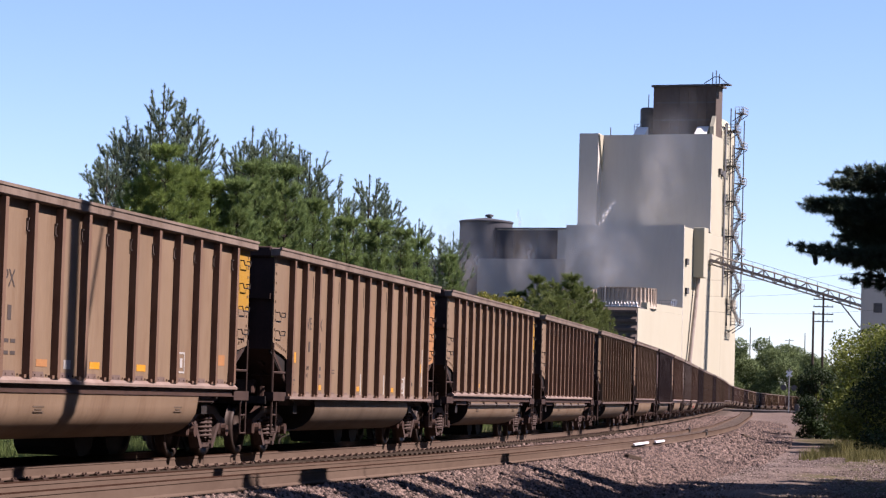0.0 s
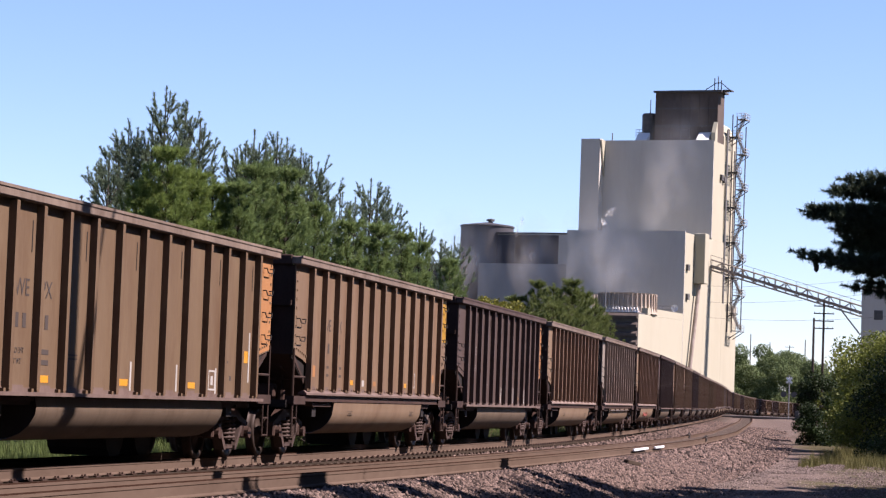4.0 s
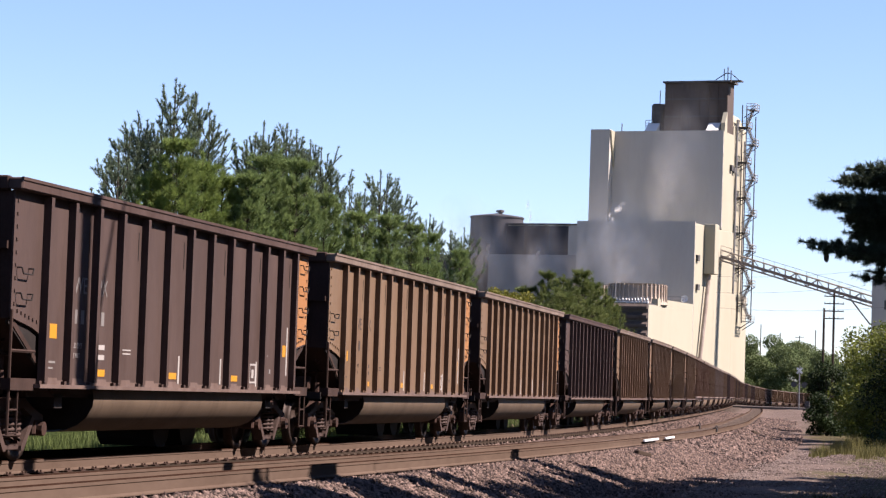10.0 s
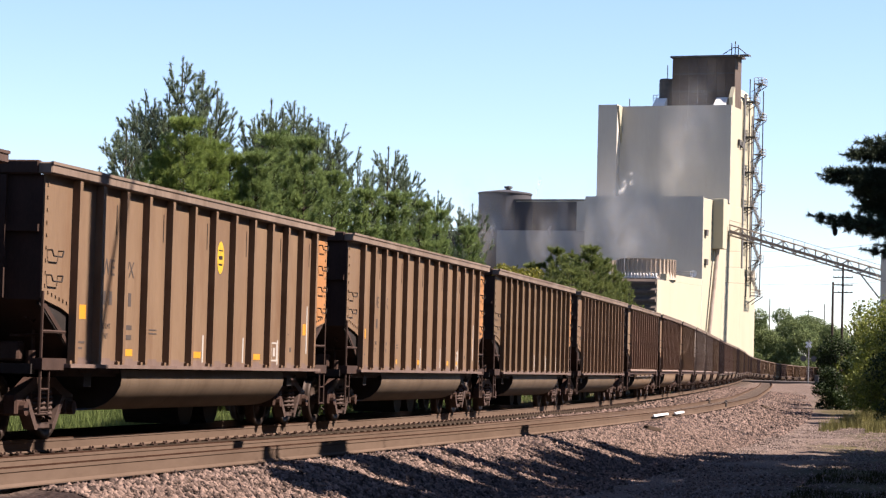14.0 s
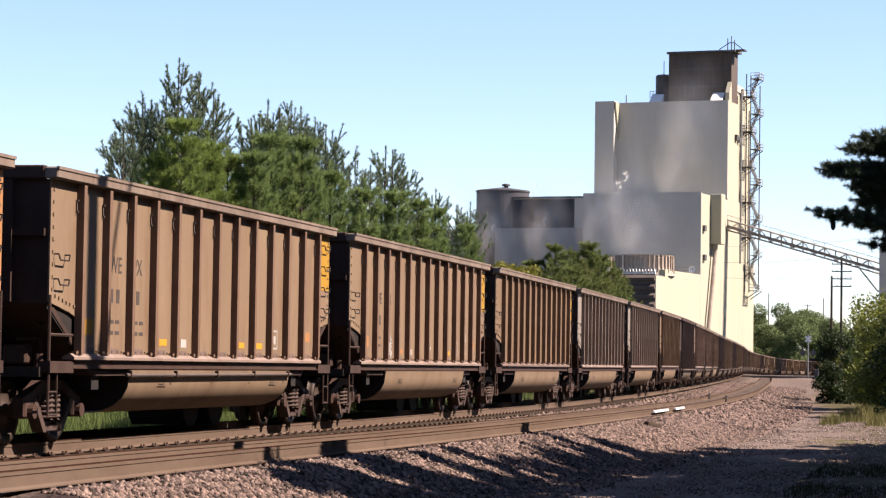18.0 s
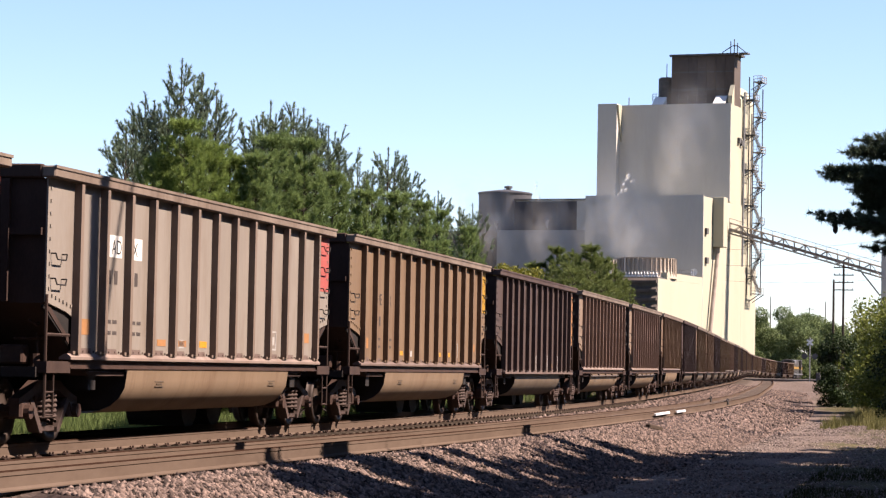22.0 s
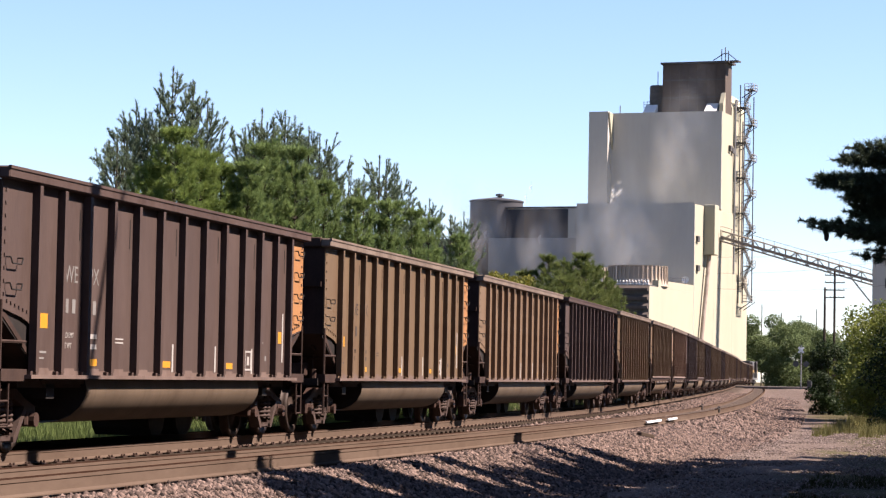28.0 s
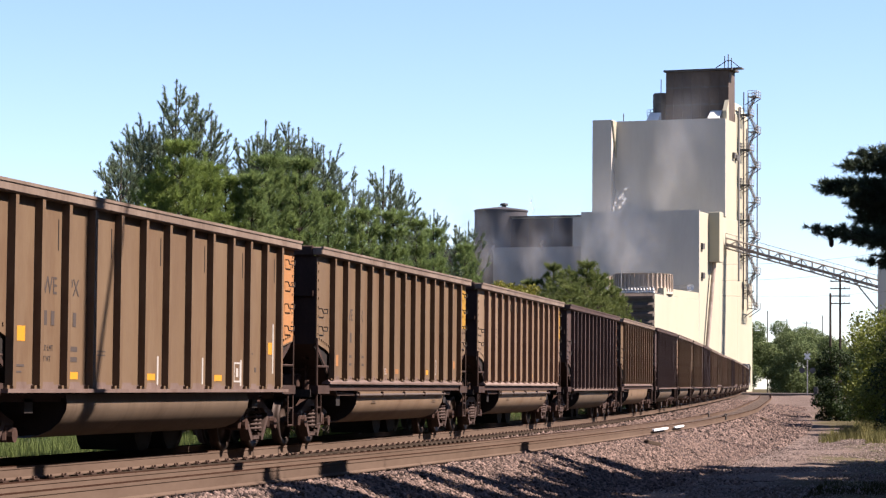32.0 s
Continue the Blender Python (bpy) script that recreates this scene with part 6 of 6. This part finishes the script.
part("branch", Geo().rod((0, 0, 14.2), (0.1, 1.2, 17.8), 0.10, 6, 0.05), WOODPOLE, shade_pole)
utility_pole(pose(2.6, 75.8, -0.8), 11.0, 0, "dark wooden pole beside the gravel")


def build_crossing():
    r = tagged(new("road_1", Geo().box(-150, 80, 368, 376.5, -0.4, 0.335, c=0.1).mesh("road", ROAD)), "worn grey road over the level crossing", "road", kind="structure")
    t = thing("crossing_signal", "white and dark level crossing signal mast", "crossing signal", at=pose(-22.0, 352, 0))
    part("mast", Geo().rod((0, 0, -0.3), (0, 0, 6.3), 0.08, 8), GALV, t)
    for a in (45, -45):
        part("crossbuck_blade", Geo().box(-0.55, 0.55, -0.03, 0.03, -0.14, 0.14), WHITEPAINT, t, at=pose(0, -0.2 - 0.04 * (a > 0), 5.6, 0, a, 0))
    arm = part("lamp_arm", Geo().rod((-0.8, -0.2, 3.6), (0.8, -0.2, 3.6), 0.05, 6), DARKMETAL, t)
    for x in (-0.75, 0.75):
        part("lamp_backplate", Geo().rod((x, -0.25, 3.6), (x, -0.29, 3.6), 0.42, 16), DARKMETAL, arm)
    part("base_cabinet", Geo().box(0.9, 1.5, -0.3, 0.3, -0.3, 1.3, c=0.03), DARKMETAL, t)


build_crossing()

# white painted planks set against the near rail
for y0, ln in ((68.5, 3.9), (74.7, 2.9)):
    s0 = y0 - 46.2
    p0, p1 = line(s0, SECOND + 0.86, drop(s0) + 0.10), line(s0 + ln, SECOND + 0.86, drop(s0 + ln) + 0.10)
    d = p1 - p0
    t = thing("white_marker", "white painted plank set against the near rail", "marker", at=Matrix.Translation(p0) @ Matrix.Rotation(-math.atan2(d.x, d.y), 4, "Z"), group="white planks by the rail")
    part("plank", Geo().box(-0.03, 0.03, 0, ln, 0.0, 0.065, c=0.01), WHITEPAINT, t)

# small litter beside and on the near track
for s_, o, up, size in ((54.0, SECOND + 0.75, 0.20, 0.04), (68.0, SECOND - 0.72, 0.15, 0.06)):
    t = thing("rail_clamp", "dark steel clamp fixed on the near rail", "rail clamp", at=Matrix.Translation(line(s_, o, up + drop(s_))), group="clamps on the rail")
    part("jaw", Geo().box(-0.09, 0.09, -0.2, 0.2, -0.12, size, c=0.02), BLACK, t)
    part("lever", Geo().path([(0, 0, size), (0.02, 0.2, size + 0.08), (0.05, 0.4, size + 0.04)], 0.03, 6), BLACK, t)
for x, y, ln, turn in ((-7.7, 61.5, 0.55, 60), (-9.4, 118.0, 0.9, 75)):
    z = bed_height(x - float(np.interp(y, LY, LX)), y)
    t = thing("wood_scrap", "dark weathered scrap of wood on the gravel", "wood scrap", at=pose(x, y, z + 0.06, 0, 8, turn))
    part("plank", Geo().box(-ln / 2, ln / 2, -0.08, 0.08, -0.05, 0.06, c=0.02), TIE, t)


def grass_patch(name, label, count, box, height, seed, material):
    rg = np.random.RandomState(seed)
    x0, x1, y0, y1 = box
    px, py = rg.uniform(x0, x1, count), rg.uniform(y0, y1, count)
    clump = np.array([noise.noise(Vector((a * 0.9, b * 0.25, 0))) for a, b in zip(px, py)])
    keep = clump > -0.12
    px, py, clump = px[keep], py[keep], clump[keep]
    n = len(px)
    z = np.array([bed_height(a - float(np.interp(b, LY, LX)), b) for a, b in zip(px, py)])
    h = height * rg.uniform(0.4, 1.2, n) * (0.7 + clump)
    a = rg.uniform(0, 6.28, n)
    w = 0.012
    v = np.empty((n * 3, 3))
    v[0::3] = np.stack([px - w * np.cos(a), py - w * np.sin(a), z], 1)
    v[1::3] = np.stack([px + w * np.cos(a), py + w * np.sin(a), z], 1)
    v[2::3] = np.stack([px + rg.normal(0, 0.25, n) * h, py + rg.normal(0, 0.25, n) * h, z + h], 1)
    return tagged(new(name, raw_mesh(name, v, np.arange(n * 3).reshape(-1, 3), material)), label, "grass", kind="stuff")


grass_patch("grass", "dry yellow-green grass along the verge", 24000, (-4.9, 0.5, 84, 126), 0.42, 71, GRASS)
# Dark blades laid here to deepen the shade on the ground.
grass_patch("grass", "green grass coloured dark to deepen the tree shade", 9000, (-2.7, 2.5, 36, 49), 0.10, 73, GRASS_DARK)
grass_patch("grass", "short green grass beyond the train", 60000, (-40, -18.6, 40, 160), 0.42, 72, LAWN)
grass_patch("grass", "rank green weeds along the foot of the far embankment", 60000, (-23, -18.4, 36, 95), 0.5, 74, LAWN)


# ---- steam over the plant: thin domed puffs that drift ----
def steam_material():
    m = bpy.data.materials.new("thin_white_steam")
    m.use_nodes = True
    nt = m.node_tree
    nt.nodes.remove(nt.nodes["Principled BSDF"])
    co = nt.nodes.new("ShaderNodeTexCoord")
    mp = nt.nodes.new("ShaderNodeMapping")
    nt.links.new(co.outputs["Object"], mp.inputs["Vector"])
    gr = nt.nodes.new("ShaderNodeTexGradient")
    gr.gradient_type = "SPHERICAL"
    nt.links.new(mp.outputs[0], gr.inputs["Vector"])
    nz = node(nt, "ShaderNodeTexNoise", Scale=1.6, Detail=5.0, Roughness=0.55)
    nt.links.new(co.outputs["Object"], nz.inputs["Vector"])
    wisp = node(nt, "ShaderNodeMapRange")
    wisp.inputs["From Min"].default_value, wisp.inputs["From Max"].default_value = 0.25, 0.75
    nt.links.new(nz.outputs["Fac"], wisp.inputs["Value"])
    mul = nt.nodes.new("ShaderNodeMath")
    mul.operation = "MULTIPLY"
    nt.links.new(gr.outputs["Fac"], mul.inputs[0])
    nt.links.new(wisp.outputs["Result"], mul.inputs[1])
    sc = nt.nodes.new("ShaderNodeMath")
    sc.operation = "MULTIPLY"
    oi = nt.nodes.new("ShaderNodeObjectInfo")
    nt.links.new(oi.outputs["Alpha"], sc.inputs[1])
    nt.links.new(mul.outputs[0], sc.inputs[0])
    tr, df, mx = nt.nodes.new("ShaderNodeBsdfTransparent"), nt.nodes.new("ShaderNodeBsdfDiffuse"), nt.nodes.new("ShaderNodeMixShader")
    df.inputs["Color"].default_value = (0.50, 0.485, 0.46, 1)
    nt.links.new(sc.outputs[0], mx.inputs["Fac"])
    nt.links.new(tr.outputs[0], mx.inputs[1])
    tl, both = nt.nodes.new("ShaderNodeBsdfTranslucent"), nt.nodes.new("ShaderNodeAddShader")
    tl.inputs["Color"].default_value = (0.44, 0.425, 0.40, 1)
    nt.links.new(df.outputs[0], both.inputs[0])
    nt.links.new(tl.outputs[0], both.inputs[1])
    nt.links.new(both.outputs[0], mx.inputs[2])
    nt.links.new(mx.outputs[0], nt.nodes["Material Output"].inputs["Surface"])
    return m


STEAM = steam_material()


def puff_mesh():
    g = Geo()
    n, rings = 20, 6
    g.v.append((0, -0.28, 0))
    for k in range(1, rings + 1):
        r = k / rings
        for i in range(n):
            a = 6.2832 * i / n
            g.v.append((r * math.cos(a), -0.28 * (1 - r * r), r * math.sin(a)))
    g.f += [(0, 1 + i, 1 + (i + 1) % n) for i in range(n)]
    for k in range(rings - 1):
        g.f += [(1 + k * n + i, 1 + (k + 1) * n + i, 1 + (k + 1) * n + (i + 1) % n, 1 + k * n + (i + 1) % n) for i in range(n)]
    return g.mesh("puff", STEAM, True)


PUFF = puff_mesh()
steam = []


def plume(name, label, spots):
    """spots: (right, depth, height, width, tall, density) in the plant's own axes."""
    t = thing(name, label, "steam", at=PLANT)
    for k, (r, d, z, w, h, a) in enumerate(spots):
        p = part("puff", PUFF, None, t)
        p.scale = (w, w, h)
        p.color = (1, 1, 1, a)
        steam.append((p, (r, d, z), k))
    return t


plume("steam_plume", "thin white steam rising from the fan shrouds",
      [(-6, -24, 27, 7, 8, 0.4), (-9, -25.5, 35, 6, 12, 0.35), (-12, -2, 33, 8, 12, 0.22), (-10, 16, 45, 6, 12, 0.4), (-8, 15.5, 53, 7, 11, 0.35), (-6, 14, 60, 7, 9, 0.2)])
plume("steam_plume", "thin white steam rising beside the lower wing", [(-30, -10, 30, 6, 10, 0.5), (-42, -9, 30, 6, 10, 0.5), (-48, -8, 34, 7, 9, 0.35), (-20, -8, 31, 6, 11, 0.35)])
plume("steam_jet", "small white jet of steam from a roof vent", [(-19.0, 3.0, 38.2, 0.28, 0.8, 1.8), (-18.8, 2.9, 38.8, 0.34, 0.8, 1.8), (-18.5, 2.7, 39.4, 0.42, 0.7, 1.8), (-18.1, 2.6, 39.8, 0.5, 0.6, 1.7), (-17.6, 2.5, 40.1, 0.5, 0.55, 1.6), (-17.2, 2.4, 40.6, 0.5, 0.7, 1.5), (-16.9, 2.3, 41.1, 0.6, 0.7, 1.3), (-16.6, 2.2, 41.5, 0.7, 0.55, 0.9)])
plume("steam_jet", "small white wisp of steam behind the roof edge", [(-38.4, 5.4, 38.2, 0.45, 1.6, 0.8), (-38.1, 5.2, 40.4, 0.55, 1.5, 0.7)])


def motions():
    """The train comes on at some 16 m/s; each vehicle follows the curve."""
    def passed(t):
        late = float(np.interp(t, [0, 25, 28, 30, 31, 32], [0.22, 0.24, 0.10, -0.02, -0.06, 0.27]))
        return 0.24525 - late / CAR + 0.977843 * t - 1.1037e-4 * t ** 2 + 3.90103e-5 * t ** 3 - 5.4096e-7 * t ** 4

    def on_line(s, half):
        a, b = line(s - half), line(s + half)
        d = b - a
        turn = Matrix.Rotation(-math.atan2(d.x, d.y), 4, "Z") @ Matrix.Rotation(math.atan2(d.z, math.hypot(d.x, d.y)), 4, "X")
        return Matrix.Translation((a + b) / 2) @ turn

    times = [i * 1.0 for i in range(33)]
    for n, c in enumerate(cars):
        walk(c, [(t, on_line((n - 0.5 - passed(t)) * CAR, 6.16)) for t in times])
    tail = (len(cars) - 1) * CAR + 11.1
    rg = random.Random(5)
    for p, (x, y, z), k in steam:
        ph = rg.uniform(0, 6.28)
        walk(p, [(t, pose(x + 0.5 * math.sin(0.55 * t + ph), y, z + 0.9 * math.sin(0.38 * t + 1.7 * ph))) for t in times[::2]])
    walk(loco, [(t, Matrix.Translation((0, 0, 0.05)) @ on_line(tail - passed(t) * CAR, 6.5)) for t in times])


motions()
